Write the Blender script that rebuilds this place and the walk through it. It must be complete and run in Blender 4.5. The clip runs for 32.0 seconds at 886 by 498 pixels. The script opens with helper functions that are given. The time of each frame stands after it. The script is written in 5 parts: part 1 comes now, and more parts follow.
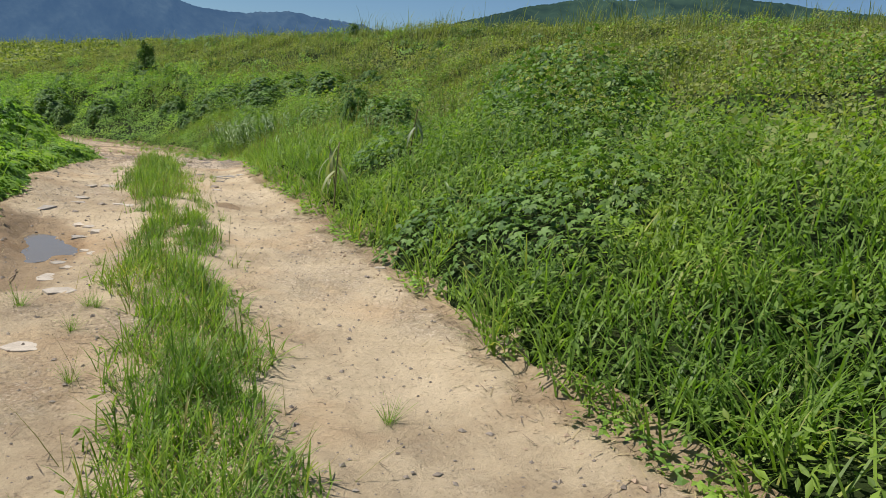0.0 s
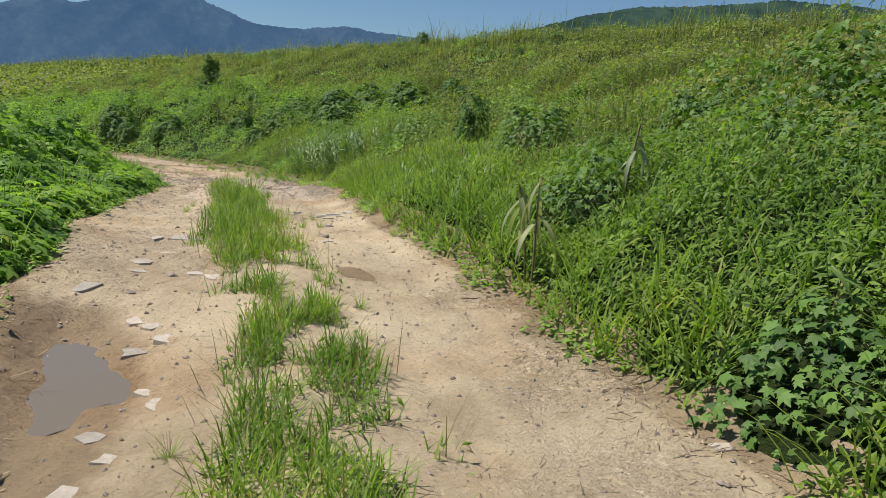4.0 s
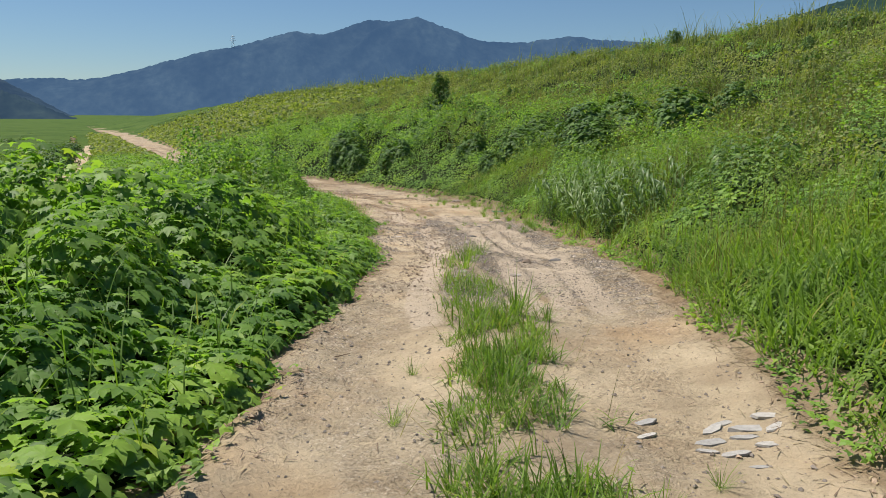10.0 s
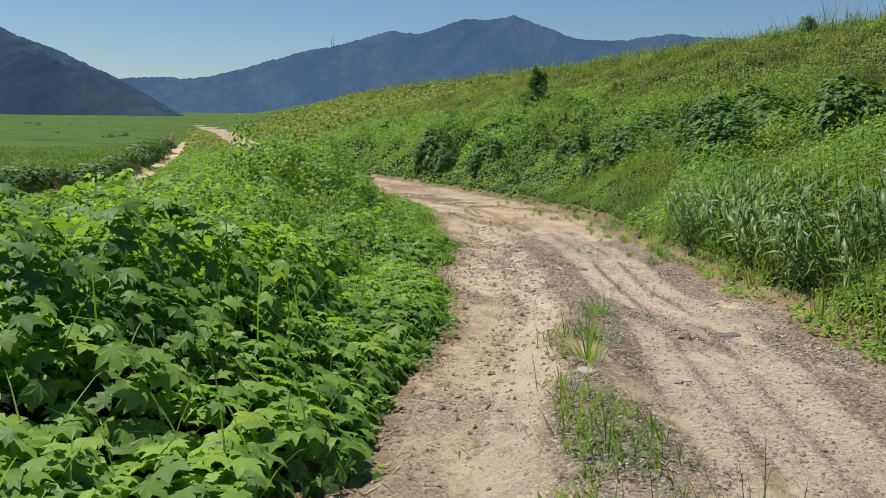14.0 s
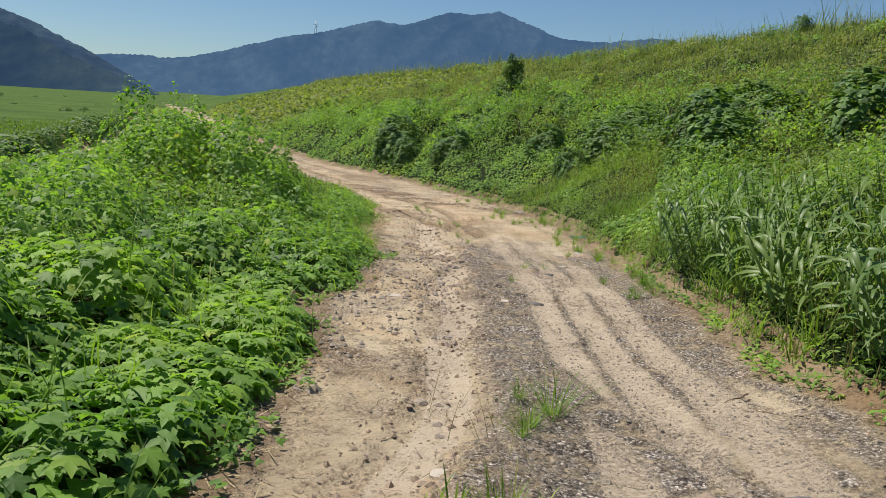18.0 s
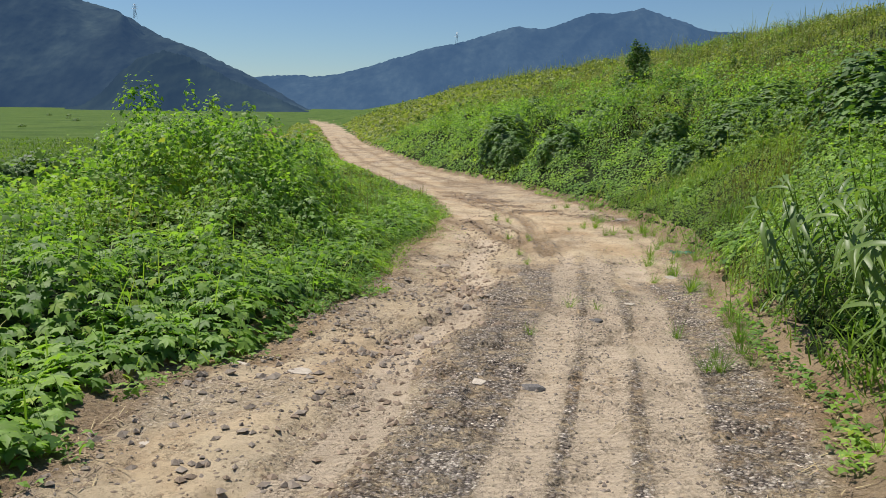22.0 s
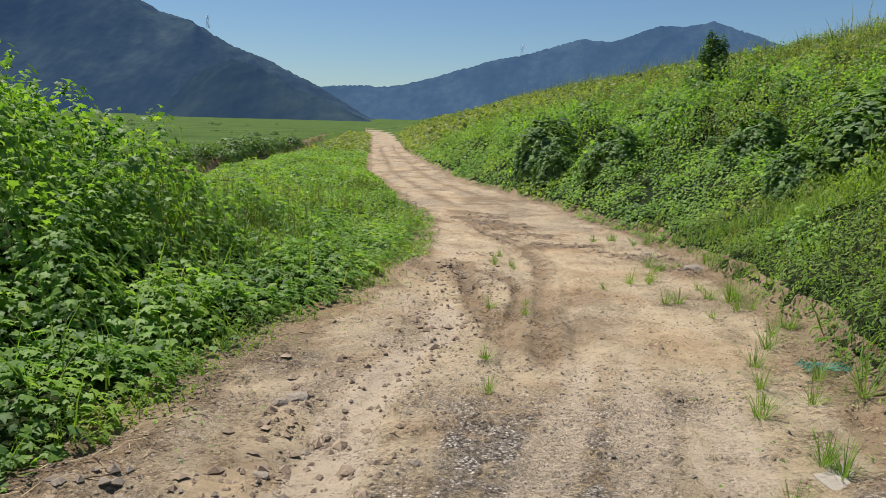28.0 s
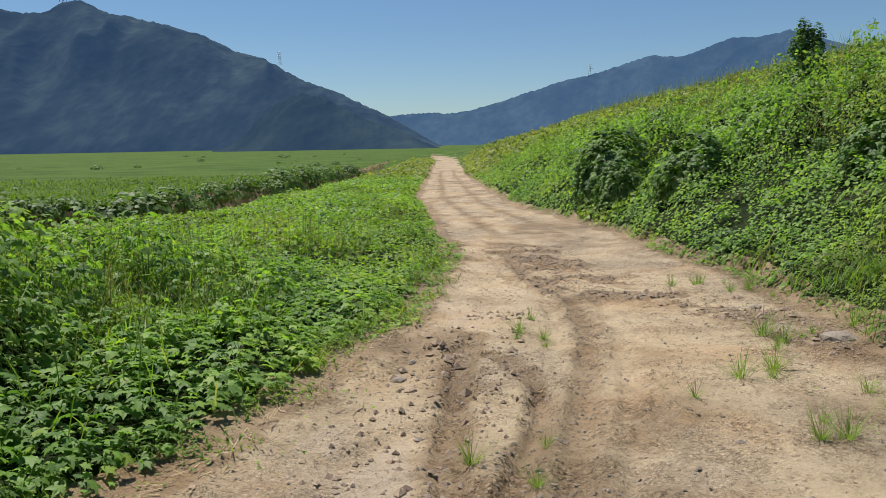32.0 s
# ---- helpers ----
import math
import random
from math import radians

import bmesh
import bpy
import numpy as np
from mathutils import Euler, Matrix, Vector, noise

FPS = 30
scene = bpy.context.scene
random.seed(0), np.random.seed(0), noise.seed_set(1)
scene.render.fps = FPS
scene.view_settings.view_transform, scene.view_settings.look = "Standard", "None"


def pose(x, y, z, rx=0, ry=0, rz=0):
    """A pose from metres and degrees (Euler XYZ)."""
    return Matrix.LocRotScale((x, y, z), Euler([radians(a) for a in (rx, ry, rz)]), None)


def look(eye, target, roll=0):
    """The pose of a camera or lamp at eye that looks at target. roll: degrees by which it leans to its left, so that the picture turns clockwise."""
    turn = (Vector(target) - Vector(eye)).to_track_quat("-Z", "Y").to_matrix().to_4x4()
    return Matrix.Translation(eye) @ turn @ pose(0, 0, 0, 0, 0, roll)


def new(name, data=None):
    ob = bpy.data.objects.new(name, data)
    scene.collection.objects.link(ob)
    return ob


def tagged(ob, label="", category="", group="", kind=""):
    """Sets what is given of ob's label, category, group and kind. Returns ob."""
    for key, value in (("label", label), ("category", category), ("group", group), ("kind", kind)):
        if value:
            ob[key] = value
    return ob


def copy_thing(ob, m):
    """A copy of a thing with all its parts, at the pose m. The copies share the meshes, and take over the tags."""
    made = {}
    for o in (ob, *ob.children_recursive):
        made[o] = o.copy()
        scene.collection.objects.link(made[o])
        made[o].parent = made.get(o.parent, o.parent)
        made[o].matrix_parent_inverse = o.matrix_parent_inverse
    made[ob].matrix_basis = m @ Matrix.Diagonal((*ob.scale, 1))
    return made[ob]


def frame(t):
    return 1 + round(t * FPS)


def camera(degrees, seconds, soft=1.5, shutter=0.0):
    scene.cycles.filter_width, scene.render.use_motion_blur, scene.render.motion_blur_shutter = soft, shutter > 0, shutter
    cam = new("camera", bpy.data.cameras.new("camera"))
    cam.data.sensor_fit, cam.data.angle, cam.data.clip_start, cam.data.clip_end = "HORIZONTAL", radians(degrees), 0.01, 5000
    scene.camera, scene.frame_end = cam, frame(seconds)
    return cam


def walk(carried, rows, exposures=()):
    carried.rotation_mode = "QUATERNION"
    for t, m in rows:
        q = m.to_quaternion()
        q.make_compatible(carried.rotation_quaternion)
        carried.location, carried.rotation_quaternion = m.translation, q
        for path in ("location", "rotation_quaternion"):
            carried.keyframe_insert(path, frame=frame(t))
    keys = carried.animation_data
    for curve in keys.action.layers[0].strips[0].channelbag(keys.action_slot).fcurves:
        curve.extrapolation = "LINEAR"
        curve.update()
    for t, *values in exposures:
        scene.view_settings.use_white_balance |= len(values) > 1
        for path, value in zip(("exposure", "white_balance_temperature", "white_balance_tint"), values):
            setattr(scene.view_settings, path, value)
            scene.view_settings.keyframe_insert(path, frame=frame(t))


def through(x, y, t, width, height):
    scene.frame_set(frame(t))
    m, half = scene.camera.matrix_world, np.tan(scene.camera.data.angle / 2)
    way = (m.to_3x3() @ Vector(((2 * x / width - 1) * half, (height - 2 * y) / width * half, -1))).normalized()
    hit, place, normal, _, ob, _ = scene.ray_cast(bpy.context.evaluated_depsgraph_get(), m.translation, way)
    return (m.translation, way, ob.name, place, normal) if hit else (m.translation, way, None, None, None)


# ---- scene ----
cam = camera(60.0, 32.0, soft=0.5)
PATH = [
    (0, look((2.744, -33.908, 2.774), (5.724, -29.999, 1.860), 4.4)),
    (0.5, look((2.810, -33.542, 2.744), (5.625, -29.513, 1.825), 4.9)),
    (1, look((2.862, -33.100, 2.736), (5.619, -29.040, 1.779), 3.8)),
    (2, look((2.971, -32.144, 2.704), (5.526, -27.949, 1.769), 2.7)),
    (2.5, look((3.128, -31.666, 2.688), (5.937, -27.627, 1.790), 3.2)),
    (3, look((3.300, -31.171, 2.683), (6.670, -27.576, 1.838), 2.5)),
    (3.5, look((3.438, -30.749, 2.668), (6.546, -26.925, 1.820), 2.2)),
    (4, look((3.534, -30.308, 2.688), (6.224, -26.184, 1.821), 3.5)),
    (4.5, look((3.570, -29.836, 2.748), (5.973, -25.545, 1.845), 1.9)),
    (6.5, look((4.040, -28.151, 2.797), (5.873, -23.573, 1.972), 1.5)),
    (7, look((4.226, -27.653, 2.789), (6.067, -23.077, 1.966), 1.7)),
    (7.5, look((4.400, -27.115, 2.821), (6.183, -22.520, 1.979), 2.8)),
    (8, look((4.550, -26.586, 2.852), (6.253, -21.989, 1.868), 1.0)),
    (8.5, look((4.741, -26.086, 2.874), (6.339, -21.441, 1.939), 2.0)),
    (9, look((4.838, -25.558, 2.890), (6.401, -20.928, 1.827), -0.4)),
    (9.5, look((5.027, -25.031, 2.898), (6.444, -20.314, 2.038), -0.2)),
    (10, look((5.116, -24.588, 2.916), (6.496, -19.858, 2.066), 0.5)),
    (10.5, look((5.315, -24.120, 2.896), (6.295, -19.272, 2.161), 0.7)),
    (11, look((5.468, -23.674, 2.872), (6.344, -18.805, 2.146), 2.7)),
    (11.5, look((5.602, -23.178, 2.868), (6.474, -18.308, 2.143), 1.3)),
    (12, look((5.708, -22.669, 2.856), (6.566, -17.796, 2.136), 4.1)),
    (12.5, look((5.753, -22.172, 2.858), (6.653, -17.350, 1.893), 1.3)),
    (13, look((5.904, -21.662, 2.830), (6.794, -16.821, 1.952), 1.0)),
    (13.5, look((5.974, -21.204, 2.820), (6.897, -16.372, 1.927), 0.6)),
    (14, look((6.101, -20.711, 2.784), (6.906, -15.852, 1.921), 0.8)),
    (14.5, look((6.226, -20.201, 2.747), (7.023, -15.341, 1.884), 2.3)),
    (15, look((6.322, -19.734, 2.732), (7.169, -14.878, 1.898), 0.3)),
    (15.5, look((6.502, -19.219, 2.700), (7.359, -14.363, 1.872), 1.9)),
    (17.5, look((7.176, -17.761, 2.522), (7.994, -12.913, 1.612), 1.9)),
    (18, look((7.482, -17.413, 2.490), (8.447, -12.590, 1.592), 3.7)),
    (18.5, look((7.865, -17.146, 2.464), (8.922, -12.330, 1.631), 3.0)),
    (19, look((8.219, -16.915, 2.479), (9.259, -12.111, 1.564), 6.4)),
    (19.5, look((8.492, -16.606, 2.455), (9.310, -11.761, 1.525), 2.8)),
    (20, look((8.845, -16.278, 2.401), (9.153, -11.368, 1.509), 4.9)),
    (20.5, look((9.068, -15.827, 2.345), (9.318, -10.916, 1.440), 3.2)),
    (21, look((9.290, -15.386, 2.291), (9.383, -10.468, 1.393), 1.8)),
    (21.5, look((9.390, -14.862, 2.248), (9.443, -9.945, 1.342), 2.9)),
    (22, look((9.470, -14.380, 2.219), (9.500, -9.460, 1.324), 0.7)),
    (22.5, look((9.611, -13.886, 2.204), (9.696, -8.977, 1.262), 4.1)),
    (23, look((9.670, -13.381, 2.178), (9.912, -8.433, 1.500), 0.8)),
    (23.5, look((9.786, -12.836, 2.122), (10.048, -7.905, 1.342), 1.7)),
    (24, look((9.865, -12.284, 2.077), (10.183, -7.353, 1.315), -0.5)),
    (24.5, look((9.994, -11.818, 2.042), (10.199, -6.867, 1.370), 1.6)),
    (26.5, look((10.435, -9.830, 1.879), (10.355, -4.915, 0.969), -0.0)),
    (27, look((10.597, -9.350, 1.865), (10.492, -4.426, 1.004), 3.5)),
    (27.5, look((10.673, -8.861, 1.837), (10.445, -3.906, 1.205), -1.2)),
    (28, look((10.807, -8.315, 1.811), (10.447, -3.397, 0.981), 1.6)),
    (28.5, look((10.825, -7.787, 1.783), (10.428, -2.874, 0.941), 1.5)),
    (29, look((10.922, -7.255, 1.740), (10.060, -2.397, 0.928), 1.7)),
    (29.5, look((10.930, -6.731, 1.693), (10.005, -1.871, 0.968), 2.3)),
    (30, look((10.986, -6.238, 1.675), (10.036, -1.363, 1.098), 1.4)),
    (30.5, look((11.034, -5.803, 1.672), (10.079, -0.923, 1.152), 1.7)),
    (31, look((11.086, -5.333, 1.622), (10.155, -0.444, 1.135), -0.9)),
    (31.5, look((11.213, -4.849, 1.609), (10.305, 0.028, 0.989), 0.5)),
    (32, look((11.264, -4.403, 1.572), (10.430, 0.481, 0.897), -1.0)),
]
walk(cam, PATH)

# ---- world, sun ----
SUN_TO = Vector((-0.42, 0.42, 1.10)).normalized()
world = bpy.data.worlds.new("sky")
scene.world = world
world.use_nodes = True
wn = world.node_tree.nodes
sky = wn.new("ShaderNodeTexSky")
sky.sky_type = "NISHITA"
sky.sun_disc = False
sky.sun_elevation = math.asin(SUN_TO.z)
sky.sun_rotation = math.atan2(SUN_TO.x, SUN_TO.y)
sky.air_density, sky.dust_density, sky.ozone_density = 1.0, 0.08, 4.0
tone = wn.new("ShaderNodeMix")
tone.data_type, tone.blend_type = "RGBA", "MULTIPLY"
tone.inputs["Factor"].default_value = 1.0
tone.inputs[7].default_value = (0.84, 0.97, 1.08, 1)
world.node_tree.links.new(sky.outputs[0], tone.inputs[6])
world.node_tree.links.new(tone.outputs[2], wn["Background"].inputs[0])
wn["Background"].inputs[1].default_value = 0.064
sun = new("sun", bpy.data.lights.new("sun", "SUN"))
sun.data.energy, sun.data.angle, sun.data.color = 5.0, radians(0.53), (1.0, 0.95, 0.87)
sun.matrix_world = look((0, 0, 50), Vector((0, 0, 50)) - SUN_TO)
scene.view_settings.exposure = 0.23


# ---- noise on arrays ----
_tab = np.random.RandomState(5).rand(256, 256)


def vnoise(x, y):
    x, y = np.asarray(x, float), np.asarray(y, float)
    i, j = np.floor(x).astype(int), np.floor(y).astype(int)
    u, v = x - i, y - j
    u, v = u * u * (3 - 2 * u), v * v * (3 - 2 * v)
    a, b = _tab[i & 255, j & 255], _tab[(i + 1) & 255, j & 255]
    c, d = _tab[i & 255, (j + 1) & 255], _tab[(i + 1) & 255, (j + 1) & 255]
    return (a * (1 - u) + b * u) * (1 - v) + (c * (1 - u) + d * u) * v


def fbm(x, y, octaves=3):
    out, amp, tot = 0.0, 1.0, 0.0
    for k in range(octaves):
        out = out + amp * vnoise(x * 2**k + 17.3 * k, y * 2**k - 9.1 * k)
        tot += amp
        amp *= 0.5
    return out / tot


def sstep(x, a, b):
    t = np.clip((x - a) / (b - a), 0, 1)
    return t * t * (3 - 2 * t)


# ---- the plan: edges of the dirt road, its height, the embankment ----
LEFT_Y = (-60, -33.8, -30.5, -27.4, -25.1, -23.7, -21.1, -18.5, -17.1, -13.4, -11.7, -9.1, -5.2, -2.2, 0.7, 4.6, 10.2, 26.9, 34.4, 136, 160, 700)
LEFT_X = (-7.4, 1.2, 2.2, 3.16, 3.8, 4.2, 4.96, 5.84, 6.38, 7.36, 7.75, 8.35, 8.84, 9.22, 9.6, 9.55, 9.05, 5.4, 3.4, -13.8, -18.8, -115)
RIGHT_Y = (-60, -33.8, -31.1, -28.4, -26.5, -24.3, -22, -19.9, -17.9, -15.3, -14, -10.1, -5.5, -1.1, 2.7, 7.1, 15.3, 19.6, 25.4, 53, 60, 67.6, 164, 207, 700)
RIGHT_X = (-4.0, 4.9, 5.56, 6.3, 6.76, 7.3, 7.85, 8.6, 9.4, 10.25, 10.7, 11.6, 12.7, 13.5, 13.8, 13.5, 12.2, 11.2, 9.3, 4.1, 2.8, 1.3, -13.2, -21.8, -112)
ROAD_Y = (-60, -33.8, -26.2, -22.4, -20.2, -16.9, -14.5, -12, -9.8, -7.6, -4.9, -2.7, 0, 2.8, 8.7, 17.5, 30, 60, 136, 764)
ROAD_Z = (1.45, 1.31, 1.31, 1.40, 1.31, 1.09, 0.92, 0.63, 0.50, 0.37, 0.11, -0.02, -0.11, -0.24, -0.50, -0.80, -1.05, -1.31, -1.40, -1.53)
STRIP_Y = (-33.8, -31.2, -29.1, -26.9, -24.9, -22.9, -18.9, -16.8, -14.6, -11)
STRIP_X = (2.9, 3.8, 4.42, 5.07, 5.67, 6.16, 7.3, 7.75, 8.25, 9.4)


def xl(y):
    return np.interp(y, LEFT_Y, LEFT_X) + 0.40 * (fbm(y * 0.9, 0 * y + 3.3) - 0.5) + 0.36 * (fbm(y * 3.1, 0 * y + 13.3) - 0.5) - 0.45 * np.exp(-(((y + 10.1) / 0.75) ** 2)) - 0.14 * sstep(y, -5, -3) * (1 - sstep(y, 0.5, 2.5))


def xr(y):
    return np.interp(y, RIGHT_Y, RIGHT_X) + 0.40 * (fbm(y * 0.8, 0 * y + 31.7) - 0.5) + 0.36 * (fbm(y * 3.3, 0 * y + 51.7) - 0.5)


def lane_at(x, y):
    """How far across the road a place lies, by its smooth edges."""
    a, b = np.interp(y, LEFT_Y, LEFT_X), np.interp(y, RIGHT_Y, RIGHT_X)
    return (x - a) / (b - a)


GULLY_Y = (-19, -16.5, -14.6, -13.9, -13.0, -11.3, -9.1, -7.0, -4.6, -2.6, -0.9, 1.5)
GULLY_X = (6.6, 7.3, 7.9, 8.22, 8.4, 8.83, 9.2, 9.7, 9.93, 10.12, 10.38, 10.5)


def gully_x(y):
    return np.interp(y, GULLY_Y, GULLY_X) + 0.05 * np.sin(y * 2.3) + 0.16 * (fbm(y * 1.5, 0 * y + 77) - 0.5)


def from_line(x, y, pts):
    """How far a place lies from a line through points."""
    best = np.full(np.shape(x), 1e9)
    for (ax, ay), (bx, by) in zip(pts, pts[1:]):
        t = np.clip(((x - ax) * (bx - ax) + (y - ay) * (by - ay)) / ((bx - ax) ** 2 + (by - ay) ** 2), 0, 1)
        best = np.minimum(best, np.hypot(x - ax - t * (bx - ax), y - ay - t * (by - ay)))
    return best


# lines washed and worn into the track: the winding runnel, the rut beside it, the band of churned mud, the muddy hollow
RUNNEL = ((10.35, 2.6), (10.4, 1.3), (10.55, 0.2), (10.58, -0.5), (10.78, -1.2), (10.85, -1.9))
LOOP = ((10.62, 1.9), (10.95, 1.3), (11.1, 0.2), (11.02, -0.6), (10.85, -1.4))
RUT = ((11.2, -2.6), (11.28, -0.8), (11.36, 0.8), (11.4, 3.3), (11.23, 5.1), (10.52, 7.4), (10.0, 10.5))
MUD_BAND = ((10.0, 12.0), (10.85, 9.0), (11.45, 5.9), (12.25, 5.1), (12.95, 4.9), (13.35, 3.9), (13.65, 2.6))
HOLLOW = ((4.10, -25.3), (4.06, -25.8), (3.95, -26.2), (3.72, -26.9), (3.5, -27.6))


def wander(x, y, pts, k=0.22):
    return from_line(x + k * (fbm(x * 2.1 + 3, y * 2.1) - 0.5), y + k * (fbm(x * 2.1, y * 2.1 + 8) - 0.5), pts)


def zr(y):
    return np.interp(y, ROAD_Y, ROAD_Z)


def crest_x(y):
    return 34.4 - 0.16 * (y - 21)


def crest_z(y):
    return np.interp(y, (-60, 10, 50, 180, 450, 600), (7.8, 7.7, 6.8, 6.0, 0.6, -1.2))


def ditch_at(y):
    """How far left of the track the middle of the ditch lies."""
    return np.interp(y, (8, 20, 26, 34, 45, 60, 80, 180), (19, 13.6, 10.2, 8.9, 8.1, 7.3, 6.4, 6.0)) + 0.3 * np.sin(y * 0.43)


def terrain(x, y):
    """Height of the bare ground."""
    x, y = np.broadcast_arrays(np.asarray(x, float), np.asarray(y, float))
    base, r, l = zr(y), xr(y), xl(y)
    dr, dl = x - r, l - x
    cx = crest_x(y)
    t = np.clip(dr / np.maximum(cx - r, 1), 0, 1)
    up = (np.maximum(crest_z(y), base) - base) * t + 0.10 * sstep(dr, 0, 0.5)
    over = x - cx - 6
    up = up * (1 - sstep(over, 0, 25))
    dc = ditch_at(y)
    down = (-1.2 + 0.42 * sstep(dl - dc, 0.7, 1.5) - 0.3 * sstep(y, 30, 90) - base) * sstep(dl, 3.5, 7.5) + 0.06 * sstep(dl, 0, 0.4)
    bed = 0.65 * np.exp(-(((dl - dc) / 1.25) ** 4)) * sstep(y, 8, 18) * (1 - sstep(y, 110, 180))
    z = base + np.where(dr > 0, up, np.where(dl > 0, down - bed, -0.14))
    far = sstep(np.hypot(x, y), 60, 140)
    return z + (fbm(x * 0.5, y * 0.5) - 0.5) * 0.22 * (np.maximum(dr, dl) > 0.3) * (1 + 1.0 * far)


def road_z(x, y):
    """Height of the dirt road's surface."""
    x, y = np.asarray(x, float), np.asarray(y, float)
    l, r = xl(y), xr(y)
    u = (x - l) / np.maximum(r - l, 0.5)
    z = zr(y) + 0.0 * u
    strip = np.interp(y, STRIP_Y, STRIP_X)
    on = 1 - sstep(y, -15, -11)
    z = z + on * (0.05 * np.exp(-(((x - strip) / 0.35) ** 2)) - 0.035 * np.exp(-(((x - strip + 1.05) / 0.42) ** 2)) - 0.035 * np.exp(-(((x - strip - 1.05) / 0.42) ** 2)))
    off = 1 - on
    q = lane_at(x, y)
    for c, s in ((0.56, 0.042), (0.67, 0.042), (0.79, 0.05)):
        z = z - off * (1 - sstep(y, -2.5, -1.0)) * 0.022 * np.exp(-(((q - c) / s) ** 2))
    gul = gully_x(y)
    worn = sstep(y, -17, -14) * (1 - sstep(y, -0.5, 1.5))
    side = x - gul
    z = z - worn * 0.055 * sstep(side + 0.3 * (fbm(x * 3, y * 3) - 0.5), -0.36, -0.16) * (1 - sstep(side, 0.05, 0.32)) * sstep(fbm(y * 0.6, 0 * y + 8), 0.25, 0.6)
    near = (y > -4) & (y < 14)
    z = z - near * 0.055 * (1 - sstep(wander(x, y, RUNNEL), 0.05, 0.13)) - near * 0.035 * (1 - sstep(wander(x, y, LOOP), 0.04, 0.10)) - near * 0.04 * (1 - sstep(wander(x, y, RUT, 0.1), 0.05, 0.12))
    z = z - near * 0.028 * (1 - sstep(np.abs(wander(x, y, RUT, 0.1) - 0.30), 0.04, 0.10)) + near * 0.03 * (1 - sstep(np.abs(fbm(x * 1.7 + 5, y * 0.9 + 2) - 0.5), 0.0, 0.03)) * sstep(fbm(x * 5, y * 5), 0.4, 0.6) + near * 0.05 * np.exp(-((wander(x, y, MUD_BAND, 0.5) / 0.3) ** 2)) * (fbm(x * 3, y * 3) - 0.35)
    z = z - np.interp(y, (-27.0, -26.3), (0.045, 0.115)) * np.exp(-((wander(x, y, HOLLOW, 0.3) / 0.38) ** 2))
    z = z + 0.055 * (fbm(x * 1.1, y * 0.8) - 0.5) + 0.042 * (fbm(x * 4.5, y * 4.0) - 0.5) + 0.022 * (fbm(x * 10, y * 10, 2) - 0.5)
    z = z + 0.030 * (sstep(fbm(x * 1.3 + 9, y * 1.0 + 4, 4), 0.49, 0.515) - 0.5) * (0.35 + 0.65 * sstep(y, -16, -12)) * (1 - 0.6 * sstep(y, -4, -2)) * (1 - sstep(y, 14, 20))
    edge = np.minimum(x - l, r - x)
    z = z + 0.05 * (1 - sstep(edge, 0.0, 0.45)) * (1 - sstep(y, 20, 30))
    w = sstep(edge, -0.12, 0.12)
    z = w * z + (1 - w) * (np.maximum(terrain(x, y), zr(y)) + 0.03 * fbm(x * 6, y * 6))
    return z - 0.35 * (1 - sstep(edge, -0.55, -0.35))


def ground_z(x, y):
    """The surface one stands on: road or bare ground."""
    return np.where((x > xl(y) - 0.05) & (x < xr(y) + 0.05), road_z(x, y), terrain(x, y))


def billow(x, y):
    """Rounded heaps with sharp creases between them, 0 to 1."""
    a, b = np.abs(2 * vnoise(x, y) - 1), np.abs(2 * vnoise(2.3 * x + 7, 2.3 * y + 3) - 1)
    return 0.65 * np.sqrt(a) + 0.35 * np.sqrt(b)


CARPET_Y = (-40, -20, -16.6, -12.7, -9, -4.5, 6.7, 12)
RISE_Y, RISE_W = (-40, -18, -15.5, 12), (1.9, 1.9, 0.6, 0.6)
CARPET_W = (0.1, 0.15, 0.45, 1.25, 0.9, 1.5, 1.9, 2.6)


# vine-smothered bushes on the bank: place, radius and height above the weeds around them
CLUMPS = ((9.9, -27.0, 1.15, 0.75), (11.0, -24.5, 0.6, 0.65), (6.95, -29.7, 0.75, 0.28), (6.55, -28.5, 0.45, 0.15), (8.1, -25.3, 0.4, 0.2), (10.1, -22.2, 0.5, 0.45), (12.6, -14.6, 0.8, 0.4))


